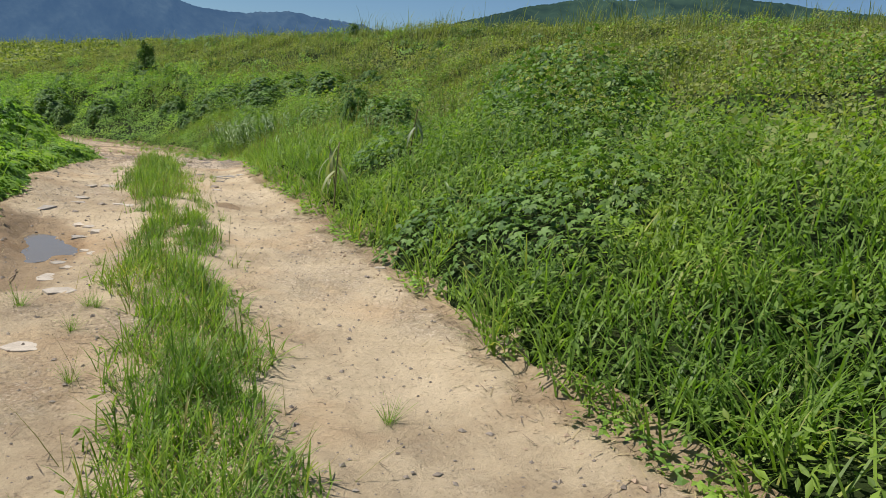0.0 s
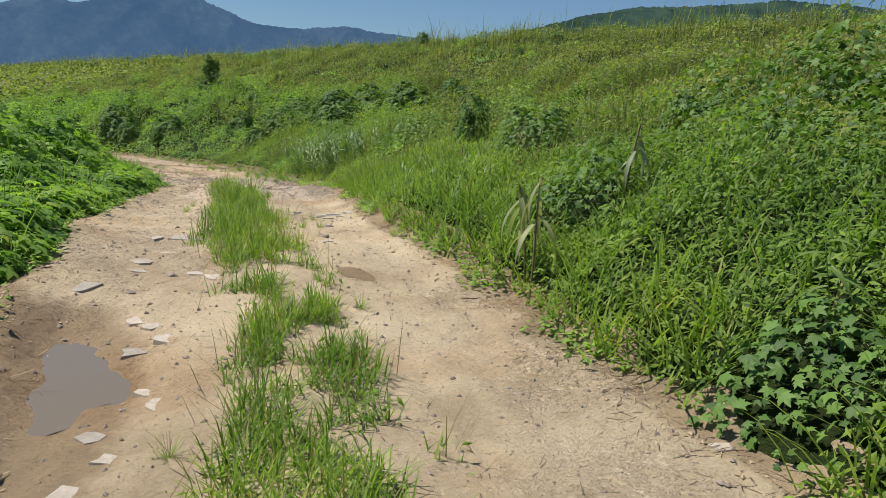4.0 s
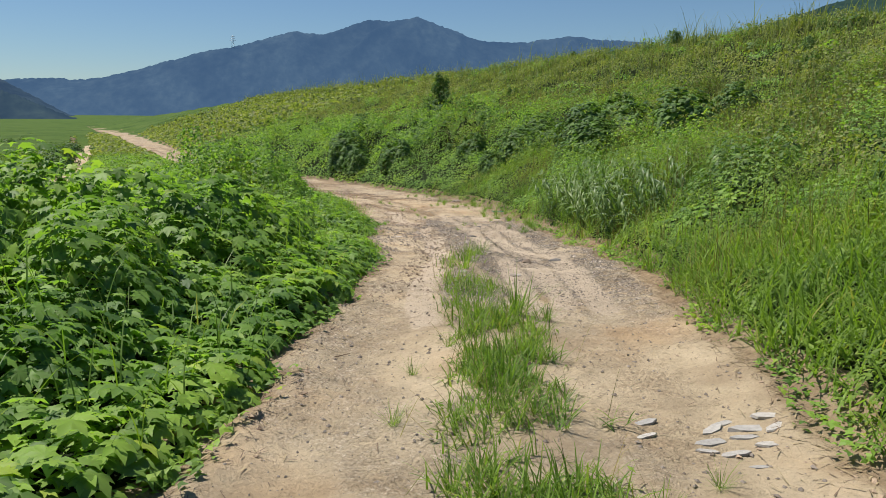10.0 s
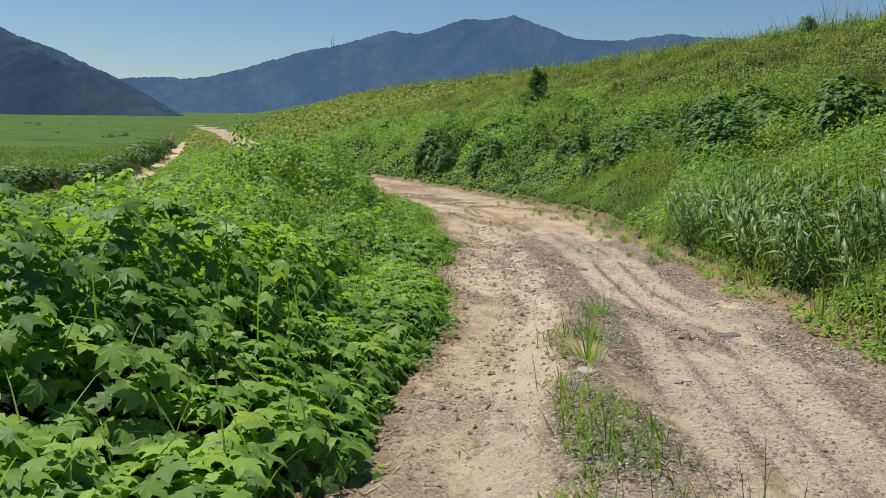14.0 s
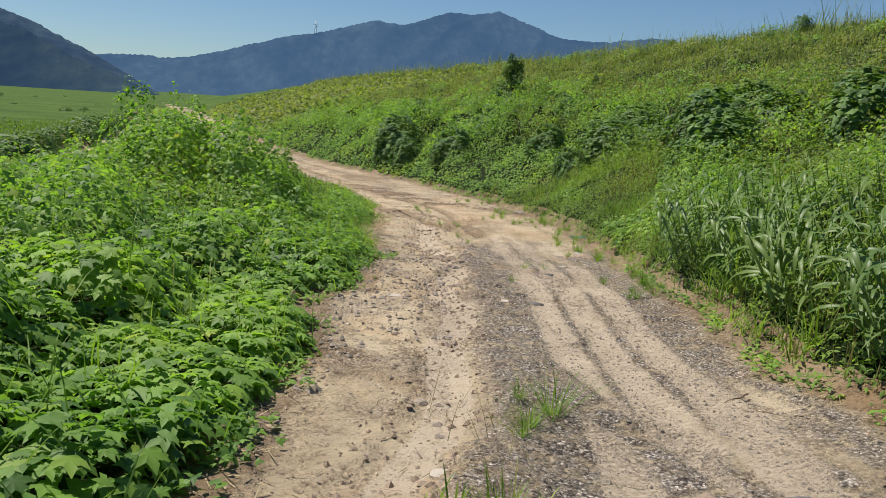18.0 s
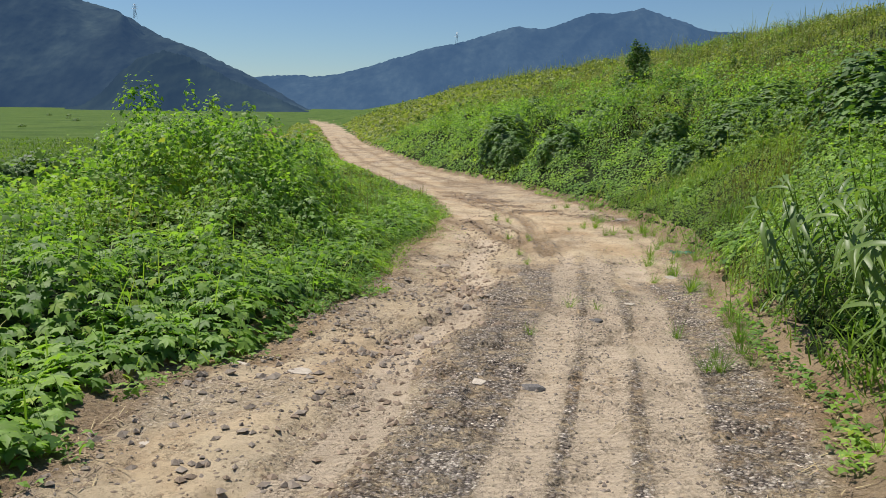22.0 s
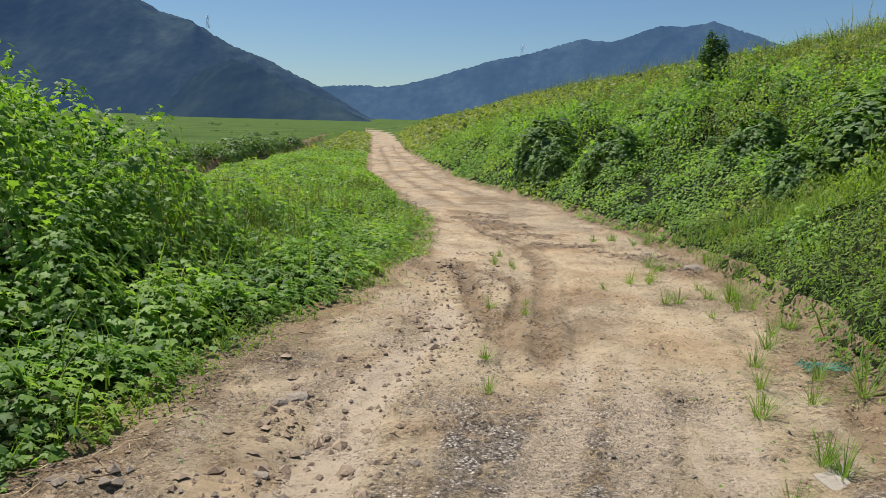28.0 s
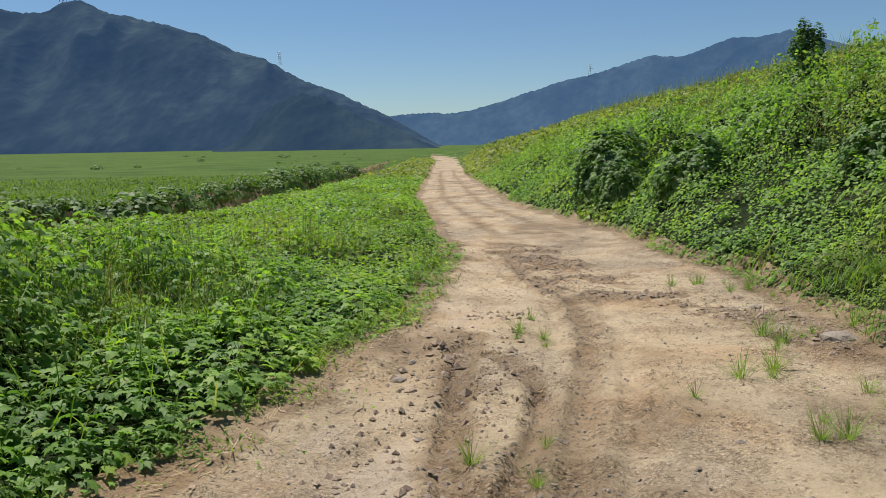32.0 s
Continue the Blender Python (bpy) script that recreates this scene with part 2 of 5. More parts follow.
def canopy(x, y):
    """Height of the weeds above the bare ground."""
    x, y = np.broadcast_arrays(np.asarray(x, float), np.asarray(y, float))
    dr, dl = x - xr(y), xl(y) - x
    n1, n3 = fbm(x * 0.45, y * 0.45), fbm(x * 0.17 + 9, y * 0.17)
    heap = billow(x * 0.95 + 40, y * 0.95)
    small = fbm(x * 3.4 + 11, y * 3.4 - 5, 2)
    tall = 1 - sstep(y, -13.0, -6.0)
    back = 1 - sstep(y, -1.0, 3.5)
    low = np.interp(y, CARPET_Y, CARPET_W) + 0.7 * (fbm(x * 0.9 + 15, y * 0.9) - 0.5)
    hl = 0.20 + (0.46 + 0.06 * tall) * (0.35 + 0.65 * back) * sstep(dl, low, low + np.interp(y, RISE_Y, RISE_W)) + back * 0.52 * sstep(dl, low + 0.5, low + 3.4)
    hl = hl * (1 - 0.55 * np.exp(-(((x - 6.9) / 1.0) ** 2) - ((y + 9.7) / 0.9) ** 2))
    hl = hl + 1.30 * np.exp(-((x - 5.1) / 2.1) ** 2 - ((y + 0.8) / 2.1) ** 2) + 0.75 * np.exp(-((x - 6.9) / 0.9) ** 2 - ((y + 1.4) / 1.9) ** 2) + 0.45 * np.exp(-((x - 4.6) / 1.6) ** 2 - ((y + 5.0) / 2.2) ** 2) + 0.35 * np.exp(-((x - 6.4) / 1.2) ** 2 - ((y - 2.6) / 1.3) ** 2)
    hl = hl + 0.22 * sstep(fbm(x * 0.8 + 71, y * 0.8), 0.46, 0.60) * sstep(dl, 0.2, 1.0) * (1 - 0.5 * tall)
    dc = ditch_at(y)
    hl = hl * (1 - 0.30 * sstep(dl, 6.5, 9)) * (1 - 0.30 * sstep(y, 8, 16))
    hl = np.where(dl > dc + 1.2, 0.30, hl) * np.where((np.abs(dl - dc) < 0.95) & (y > 16), 0.0, 1.0)
    bare = 0.06 * sstep(y, -5, -2)
    hl = hl * sstep(dl, -0.08 + bare, 0.28 + bare + 0.2 * sstep(y, -13, -9))
    hr = (0.20 + 0.38 * sstep(dr, 0.15, 1.9 + 1.8 * sstep(y, -3, 5))) * (1 - 0.35 * sstep(dr, 6, 11))
    lush = 1 - sstep(y, -26.5, -23.5)
    hr = hr * (1 - 0.30 * sstep(y, -26, -23) * (1 - sstep(y, -17, -15)) * (1 - sstep(dr, 2.5, 4)))
    hr = hr + lush * 0.14 * sstep(dr, 0.2, 1.5) * (1 - sstep(dr, 4, 7))
    hr = hr + (0.5 + 0.25 * sstep(dr, 3, 6)) * (1 - 0.8 * (1 - sstep(y, -16, -13)) * (1 - sstep(dr, 5, 8))) * sstep(n1, 0.50, 0.63) * sstep(dr, 0.8, 2.4) * (1 - 0.3 * sstep(dr, 12, 18))
    hr = hr + 0.30 * sstep(y, 9, 14) * (1 - sstep(y, 36, 50)) * sstep(dr, 0.1, 1.4) * (1 - sstep(dr, 5, 9))
    hr = hr + 0.75 * sstep(fbm(x * 0.6 + 3, y * 0.6), 0.49, 0.56) * sstep(y, -3, 3) * (1 - sstep(y, 45, 60)) * sstep(dr, 1.2, 2.6) * (1 - sstep(dr, 8, 12))
    hr = hr * (1 - 0.50 * sstep(y, -15, -13.5) * (1 - sstep(y, -7.5, -6)) * (1 - sstep(dr, 1.5, 2.3)))
    for cx, cy, cr, ch in CLUMPS:
        hr = hr + ch * np.exp(-((np.hypot(x - cx, y - cy) / cr) ** 4))
    hr = hr * sstep(dr, -0.04, 0.35)
    h = np.where(dr > 0, hr, np.where(dl > 0, hl, 0.0))
    return h * (np.where(dr > 0, 0.46 + 0.62 * heap - (lush + sstep(y, 1, 5)) * (0.20 - 0.32 * heap), 0.22 + 1.05 * heap) + 0.30 * small) * (0.85 + 0.3 * n3)


# ---- material helpers ----
def material(name):
    m = bpy.data.materials.new(name)
    m.use_nodes = True
    nt = m.node_tree
    return m, nt, nt.nodes, nt.nodes["Principled BSDF"]


def ramp(nt, src, stops):
    r = nt.nodes.new("ShaderNodeValToRGB")
    el = r.color_ramp.elements
    while len(el) < len(stops):
        el.new(0.5)
    for e, (p, c) in zip(el, stops):
        e.position, e.color = p, (*c, 1)
    nt.links.new(src, r.inputs[0])
    return r.outputs[0]


def tex_noise(nt, scale, detail=4.0, rough=0.6, vec=None):
    n = nt.nodes.new("ShaderNodeTexNoise")
    n.inputs["Scale"].default_value, n.inputs["Detail"].default_value, n.inputs["Roughness"].default_value = scale, detail, rough
    if vec is not None:
        nt.links.new(vec, n.inputs["Vector"])
    return n.outputs["Fac"]


def coords(nt):
    return nt.nodes.new("ShaderNodeNewGeometry").outputs["Position"]


def mix(nt, fac, a, b, mode="MIX"):
    m = nt.nodes.new("ShaderNodeMix")
    m.data_type, m.blend_type = "RGBA", mode
    for sock, v in ((m.inputs["Factor"], fac), (m.inputs[6], a), (m.inputs[7], b)):
        if isinstance(v, (int, float)):
            sock.default_value = v
        elif isinstance(v, tuple):
            sock.default_value = (*v, 1)
        else:
            nt.links.new(v, sock)
    return m.outputs[2]


def bump(nt, height, strength, dist, bsdf, under=None):
    b = nt.nodes.new("ShaderNodeBump")
    b.inputs["Strength"].default_value, b.inputs["Distance"].default_value = strength, dist
    nt.links.new(height, b.inputs["Height"])
    if under is not None:
        nt.links.new(under, b.inputs["Normal"])
    nt.links.new(b.outputs[0], bsdf.inputs["Normal"])
    return b.outputs[0]


def leaf_material(name, dark, bright, pale, through=0.5, gloss=0.58):
    m, nt, nodes, p = material(name)
    geo = nodes.new("ShaderNodeNewGeometry")
    col = ramp(nt, geo.outputs["Random Per Island"], ((0.0, dark), (0.35, tuple(0.45 * a + 0.55 * b for a, b in zip(dark, bright))), (0.7, bright), (0.92, tuple(1.12 * b for b in bright)), (1.0, pale)))
    patch = ramp(nt, tex_noise(nt, 0.55, 3.0, 0.6, geo.outputs["Position"]), ((0.36, (0.71, 0.79, 0.76)), (0.50, (1.0, 1.0, 1.0)), (0.66, (1.20, 1.11, 0.9))))
    col = mix(nt, 1.0, col, patch, "MULTIPLY")
    nt.links.new(col, p.inputs["Base Color"])
    p.inputs["Roughness"].default_value = gloss
    p.inputs["Specular IOR Level"].default_value = 0.32
    tr = nodes.new("ShaderNodeBsdfTranslucent")
    tint = mix(nt, 1.0, col, (1.25, 1.38, 0.55), "MULTIPLY")
    nt.links.new(tint, tr.inputs["Color"])
    ms = nodes.new("ShaderNodeMixShader")
    ms.inputs[0].default_value = through
    nt.links.new(p.outputs[0], ms.inputs[1])
    nt.links.new(tr.outputs[0], ms.inputs[2])
    nt.links.new(ms.outputs[0], nodes["Material Output"].inputs["Surface"])
    return m


M_HOP = leaf_material("hop_leaf", (0.10, 0.195, 0.047), (0.252, 0.405, 0.076), (0.37, 0.47, 0.078), 0.47, 0.55)
M_WEED = leaf_material("weed_leaf", (0.095, 0.17, 0.03), (0.225, 0.34, 0.055), (0.31, 0.34, 0.085), 0.48, 0.6)
M_OLIVE = leaf_material("bank_weed_leaf", (0.10, 0.135, 0.04), (0.275, 0.315, 0.092), (0.29, 0.26, 0.105), 0.42, 0.65)
M_GRASS = leaf_material("grass_blade", (0.10, 0.175, 0.03), (0.215, 0.33, 0.05), (0.38, 0.35, 0.12), 0.45, 0.5)
M_FIELD = leaf_material("field_blade", (0.10, 0.165, 0.028), (0.15, 0.235, 0.038), (0.175, 0.255, 0.044), 0.45, 0.6)
M_REED = leaf_material("reed_leaf", (0.08, 0.135, 0.04), (0.165, 0.25, 0.066), (0.34, 0.30, 0.13), 0.4, 0.42)
M_SEED = leaf_material("seed_stem", (0.14, 0.13, 0.04), (0.24, 0.22, 0.07), (0.30, 0.20, 0.09), 0.25, 0.7)
M_TANGLE = leaf_material("tangled_leaf", (0.05, 0.105, 0.026), (0.135, 0.24, 0.048), (0.16, 0.25, 0.045), 0.3)
M_SHRUB = leaf_material("shrub_leaf", (0.05, 0.105, 0.025), (0.125, 0.22, 0.042), (0.13, 0.21, 0.035), 0.3)


def attribute(nodes, name):
    a = nodes.new("ShaderNodeAttribute")
    a.attribute_name = name
    return a.outputs["Fac"]


def times(nt, a, b):
    m = nt.nodes.new("ShaderNodeMath")
    m.operation = "MULTIPLY"
    nt.links.new(a, m.inputs[0])
    nt.links.new(b, m.inputs[1])
    return m.outputs[0]


def cells(nt, pos, scale):
    v = nt.nodes.new("ShaderNodeTexVoronoi")
    v.inputs["Scale"].default_value = scale
    nt.links.new(pos, v.inputs["Vector"])
    return v.outputs["Color"], v.outputs["Distance"]


def make_soil():
    m, nt, nodes, p = material("sandy_soil")
    pos = coords(nt)
    gravel, wet, lane, tread = (attribute(nodes, n) for n in ("gravel", "wet", "lane", "tread"))
    crumbs = attribute(nodes, "crumbs")
    base = ramp(nt, tex_noise(nt, 1.1, 8.0, 0.66, pos), ((0.30, (0.355, 0.272, 0.175)), (0.48, (0.49, 0.392, 0.26)), (0.70, (0.59, 0.48, 0.33))))
    red = ramp(nt, tex_noise(nt, 0.7, 5.0, 0.6, pos), ((0.50, (1, 1, 1)), (0.68, (0.93, 0.84, 0.76))))
    base = mix(nt, 1.0, base, red, "MULTIPLY")
    fine = ramp(nt, tex_noise(nt, 38.0, 6.0, 0.82, pos), ((0.31, (0.34, 0.32, 0.30)), (0.43, (0.95, 0.95, 0.95)), (0.58, (1.05, 1.04, 1.03)), (0.70, (1.32, 1.29, 1.25))))
    base = mix(nt, 0.75, base, fine, "MULTIPLY")
    c1, d1 = cells(nt, pos, 52.0)
    grit = ramp(nt, c1, ((0.24, (0.14, 0.12, 0.108)), (0.5, (0.39, 0.337, 0.292)), (0.76, (0.80, 0.71, 0.61))))
    # grain rims darkened: shade between the stones put into the colour
    grit = mix(nt, 1.0, grit, ramp(nt, d1, ((0.30, (1.1, 1.1, 1.1)), (0.72, (0.38, 0.36, 0.33)))), "MULTIPLY")
    lumps = ramp(nt, tex_noise(nt, 6.0, 7.0, 0.8, pos), ((0.40, (0, 0, 0)), (0.54, (1, 1, 1))))
    gm = times(nt, gravel, lumps)
    speck = tex_noise(nt, 16.0, 7.0, 0.85, pos)
    patchy = tex_noise(nt, 4.5, 8.0, 0.78, pos)

    def ragged(value, weight):
        """A mask whose soft border breaks up into crisp patches."""
        add = nodes.new("ShaderNodeMath")
        add.operation = "MULTIPLY_ADD"
        nt.links.new(mix(nt, 0.5, patchy, speck), add.inputs[0])
        add.inputs[1].default_value = weight
        nt.links.new(value, add.inputs[2])
        return ramp(nt, add.outputs[0], ((0.5 * weight + 0.36, (0, 0, 0)), (min(0.99, 0.5 * weight + 0.56), (1, 1, 1))))

    col = mix(nt, gm, base, grit)
    c3, d3 = cells(nt, pos, 34.0)
    crumby = ramp(nt, tex_noise(nt, 2.6, 8.0, 0.75, pos), ((0.48, (0.05, 0.05, 0.05)), (0.60, (1, 1, 1))))
    crumby = times(nt, crumby, crumbs)
    crumb = times(nt, crumby, ramp(nt, d3, ((0.18, (1, 1, 1)), (0.62, (0, 0, 0)))))
    # small shadows between soil crumbs, painted as a darker tone
    crumb_shade = times(nt, crumby, ramp(nt, d3, ((0.42, (0, 0, 0)), (0.70, (0.8, 0.8, 0.8)))))
    col = mix(nt, crumb_shade, col, mix(nt, 1.0, col, (0.55, 0.50, 0.47), "MULTIPLY"))
    tint = ramp(nt, c3, ((0.25, (0.66, 0.62, 0.60)), (0.5, (1.02, 1.02, 1.02)), (0.75, (1.28, 1.26, 1.24))))
    col = mix(nt, crumby, col, mix(nt, 1.0, col, tint, "MULTIPLY"))
    c2, d2 = cells(nt, pos, 22.0)
    chips = ramp(nt, c2, ((0.68, (0, 0, 0)), (0.70, (1, 1, 1))))
    chip = times(nt, chips, ramp(nt, d2, ((0.22, (1, 1, 1)), (0.34, (0, 0, 0)))))
    chip = times(nt, chip, crumbs)
    col = mix(nt, chip, col, (0.27, 0.21, 0.16))
    pale = mix(nt, 0.7, (0.53, 0.43, 0.318), fine, "MULTIPLY")
    brk = ramp(nt, tex_noise(nt, 7.0, 6.0, 0.75, pos), ((0.30, (0, 0, 0)), (0.50, (1, 1, 1))))
    col = mix(nt, times(nt, ragged(lane, 0.8), brk), col, pale)
    damp = mix(nt, 1.0, col, (0.60, 0.55, 0.51), "MULTIPLY")
    col = mix(nt, wet, col, mix(nt, 0.5, col, damp))
    col = mix(nt, ragged(wet, 0.8), col, damp)
    dark_bits = ramp(nt, speck, ((0.315, (0.42, 0.38, 0.35)), (0.37, (1, 1, 1))))
    col = mix(nt, 0.9, col, dark_bits, "MULTIPLY")
    nt.links.new(col, p.inputs["Base Color"])
    p.inputs["Roughness"].default_value = 0.92
    p.inputs["Specular IOR Level"].default_value = 0.2
    n1 = bump(nt, tex_noise(nt, 12.0, 10.0, 0.78, pos), 0.8, 0.045, p)
    n2 = bump(nt, times(nt, ramp(nt, d1, ((0.0, (1, 1, 1)), (0.75, (0, 0, 0)))), gm), 1.0, 0.017, p, n1)
    n3 = bump(nt, crumb, 1.0, 0.016, p, bump(nt, chip, 0.9, 0.012, p, n2))
    wave = nodes.new("ShaderNodeTexWave")
    wave.bands_direction = "Y"
    wave.inputs["Scale"].default_value, wave.inputs["Distortion"].default_value, wave.inputs["Detail"].default_value = 5.5, 4.0, 3.0
    nt.links.new(pos, wave.inputs["Vector"])
    bump(nt, times(nt, times(nt, wave.outputs["Fac"], tread), brk), 0.5, 0.010, p, n3)
    return m


M_SOIL = make_soil()


def make_turf(name, dark, bright, straw, scale=1.0):
    m, nt, nodes, p = material(name)
    pos = coords(nt)
    col = ramp(nt, tex_noise(nt, 0.10 * scale, 6.0, 0.65, pos), ((0.34, dark), (0.52, bright), (0.70, straw)))
    fine = ramp(nt, tex_noise(nt, 3.2 * scale, 5.0, 0.75, pos), ((0.3, (0.72, 0.75, 0.72)), (0.7, (1.15, 1.12, 1.08))))
    col = mix(nt, 0.9, col, fine, "MULTIPLY")
    nt.links.new(col, p.inputs["Base Color"])
    p.inputs["Roughness"].default_value = 0.9
    p.inputs["Specular IOR Level"].default_value = 0.1
    bump(nt, tex_noise(nt, 2.2 * scale, 5.0, 0.65, pos), 0.7, 0.3, p)
    return m


M_TURF = make_turf("field_turf", (0.042, 0.082, 0.014), (0.072, 0.126, 0.021), (0.098, 0.142, 0.032))
# undergrowth kept near black: the shade between leaves is in its colour
M_UNDER_SHADE = make_turf("undergrowth", (0.015, 0.024, 0.008), (0.028, 0.044, 0.012), (0.05, 0.05, 0.022), 6.0)


def make_stone(name, dark, light, scale=9.0):
    m, nt, nodes, p = material(name)
    tc = nodes.new("ShaderNodeTexCoord").outputs["Object"]
    info = nodes.new("ShaderNodeObjectInfo")
    col = ramp(nt, tex_noise(nt, scale, 7.0, 0.7, tc), ((0.3, dark), (0.7, light)))
    tone = ramp(nt, info.outputs["Random"], ((0.0, (0.75, 0.74, 0.74)), (1.0, (1.15, 1.1, 1.05))))
    nt.links.new(mix(nt, 1.0, col, tone, "MULTIPLY"), p.inputs["Base Color"])
    p.inputs["Roughness"].default_value = 0.85
    bump(nt, tex_noise(nt, scale * 4, 6.0, 0.7, tc), 0.6, 0.01, p)
    return m


M_STONE = make_stone("grey_stone", (0.22, 0.18, 0.145), (0.43, 0.37, 0.30))
M_DARKSTONE = make_stone("dark_stone", (0.09, 0.085, 0.085), (0.20, 0.19, 0.18))
M_SLAB = make_stone("pale_concrete", (0.33, 0.29, 0.24), (0.53, 0.48, 0.41), 5.0)
M_PLASTER = make_stone("white_plaster", (0.36, 0.34, 0.31), (0.60, 0.58, 0.54), 6.0)
M_CLOD = make_stone("soil_clod", (0.28, 0.21, 0.15), (0.48, 0.37, 0.265))


def make_plain(name, col, rough=0.7, metal=0.0):
    m, nt, nodes, p = material(name)
    c = ramp(nt, tex_noise(nt, 12.0, 4.0, 0.6, nodes.new("ShaderNodeTexCoord").outputs["Object"]), ((0.3, tuple(v * 0.75 for v in col)), (0.7, tuple(min(1, v * 1.15) for v in col))))
    nt.links.new(c, p.inputs["Base Color"])
    p.inputs["Roughness"].default_value, p.inputs["Metallic"].default_value = rough, metal
    return m


M_WOOD = make_plain("dry_twig", (0.20, 0.14, 0.09), 0.85)
M_BARK = make_plain("shrub_bark", (0.12, 0.09, 0.06), 0.9)
M_STEEL = make_plain("galvanised_steel", (0.42, 0.44, 0.46), 0.5, 0.6)
M_NET = make_plain("green_net", (0.03, 0.22, 0.15), 0.6)
M_STEM = make_plain("brown_stem", (0.16, 0.13, 0.06), 0.8)


# ---- mesh helpers ----
def mesh_of(name, verts, faces, mat, smooth=False):
    """A mesh from arrays; faces all of one length."""
    verts, faces = np.asarray(verts, np.float32).reshape(-1, 3), np.asarray(faces, np.int32)
    n, k = faces.shape
    me = bpy.data.meshes.new(name)
    me.vertices.add(len(verts))
    me.vertices.foreach_set("co", verts.ravel())
    me.loops.add(n * k)
    me.loops.foreach_set("vertex_index", faces.ravel())
    me.polygons.add(n)
    me.polygons.foreach_set("loop_start", np.arange(n, dtype=np.int32) * k)
    me.polygons.foreach_set("use_smooth", np.full(n, smooth))
    me.update(calc_edges=True)
    me.materials.append(mat)
    return me


def part(name, bm, mat, parent, label="", smooth=True):
    me = bpy.data.meshes.new(name)
    bm.to_mesh(me)
    bm.free()
    for p in me.polygons:
        p.use_smooth = smooth
    me.materials.append(mat)
    ob = new(name, me)
    ob.parent = parent
    return tagged(ob, label)


def part_np(name, verts, faces, mat, parent, label="", smooth=False):
    ob = new(name, mesh_of(name, verts, faces, mat, smooth))
    ob.parent = parent
    return tagged(ob, label)


def grid_mesh(name, xs, ys, zf, mat, smooth=True):
    gx, gy = np.meshgrid(xs, ys)
    z = zf(gx, gy)
    nx, ny = len(xs), len(ys)
    i = np.arange(nx * ny).reshape(ny, nx)
    faces = np.stack([i[:-1, :-1], i[:-1, 1:], i[1:, 1:], i[1:, :-1]], -1).reshape(-1, 4)
    return mesh_of(name, np.stack([gx, gy, z], -1), faces, mat, smooth)


def scatter(verts, tris, pos, fwd, up, size):
    """Copies of a small shape, joined: verts (n,3) in x across, y along, z out; per copy a place, its way and its normal."""
    fwd = fwd / np.linalg.norm(fwd, axis=1, keepdims=True)
    side = np.cross(fwd, up)
    side /= np.maximum(np.linalg.norm(side, axis=1, keepdims=True), 1e-6)
    nrm = np.cross(side, fwd)
    v = np.asarray(verts, float)
    if size.ndim == 1:
        size = np.stack([size] * 3, 1)
    out = (pos[:, None] + (v[None, :, 0:1] * size[:, None, 0:1]) * side[:, None] + (v[None, :, 1:2] * size[:, None, 1:2]) * fwd[:, None]
           + (v[None, :, 2:3] * size[:, None, 2:3]) * nrm[:, None])
    f = np.asarray(tris)[None] + (np.arange(len(pos)) * len(v))[:, None, None]
    return out.reshape(-1, 3), f.reshape(-1, f.shape[-1])


def fan(outline, centre):
    v = [centre] + list(outline)
    n = len(outline)
    return v, [(0, k + 1, (k + 1) % n + 1) for k in range(n)]


# a palmate leaf with five lobes, its coarser kin, a lance leaf and a bent blade
LOBED, LOBED_F = fan([(0, 0.05, 0), (0.36, -0.13, -0.07), (0.36, 0.13, 0.01), (0.64, 0.32, -0.11), (0.36, 0.44, 0.02), (0.24, 0.66, -0.02), (0.0, 0.98, -0.16),
                      (-0.24, 0.66, -0.02), (-0.36, 0.44, 0.02), (-0.64, 0.32, -0.11), (-0.36, 0.13, 0.01), (-0.36, -0.13, -0.07)], (0, 0.24, 0.05))
def palmate():
    pts = [(0.0, 0.02, 0.0)]
    for ang, reach in ((108, 0.62), (55, 0.88), (0, 1.0), (-55, 0.88), (-108, 0.62)):
        for da, q, z in ((19, 0.64, 0.02), (0, 1.0, -0.13), (-19, 0.64, 0.02)):
            a = radians(ang + da)
            pts.append((math.sin(a) * reach * q * 0.78, 0.2 + math.cos(a) * reach * q * 0.78, z))
        if ang > -100:
            a = radians(ang - 27)
            pts.append((math.sin(a) * 0.36, 0.2 + math.cos(a) * 0.36, -0.03))
    return fan(pts, (0, 0.2, 0.05))


PALM, PALM_F = palmate()
TRI, TRI_F = fan([(0, 0, 0), (0.52, 0.22, -0.08), (0.2, 0.42, 0.02), (0, 0.95, -0.12), (-0.2, 0.42, 0.02), (-0.52, 0.22, -0.08)], (0, 0.25, 0.04))
TRI4, TRI4_F = [(0, 0, 0), (0.5, 0.25, -0.08), (0, 0.95, -0.14), (-0.5, 0.25, -0.08), (0, 0.3, 0.05)], [(0, 1, 4), (1, 2, 4), (2, 3, 4), (3, 0, 4)]
LANCE, LANCE_F = [(0, 0, 0), (0.17, 0.4, -0.03), (0, 0.45, 0.05), (-0.17, 0.4, -0.03), (0, 1, -0.16)], [(0, 1, 2), (0, 2, 3), (1, 4, 2), (2, 4, 3)]
DIAM, DIAM_F = [(0, 0, 0), (0.4, 0.45, -0.05), (0, 1, -0.15), (-0.4, 0.45, -0.05)], [(0, 1, 2), (0, 2, 3)]
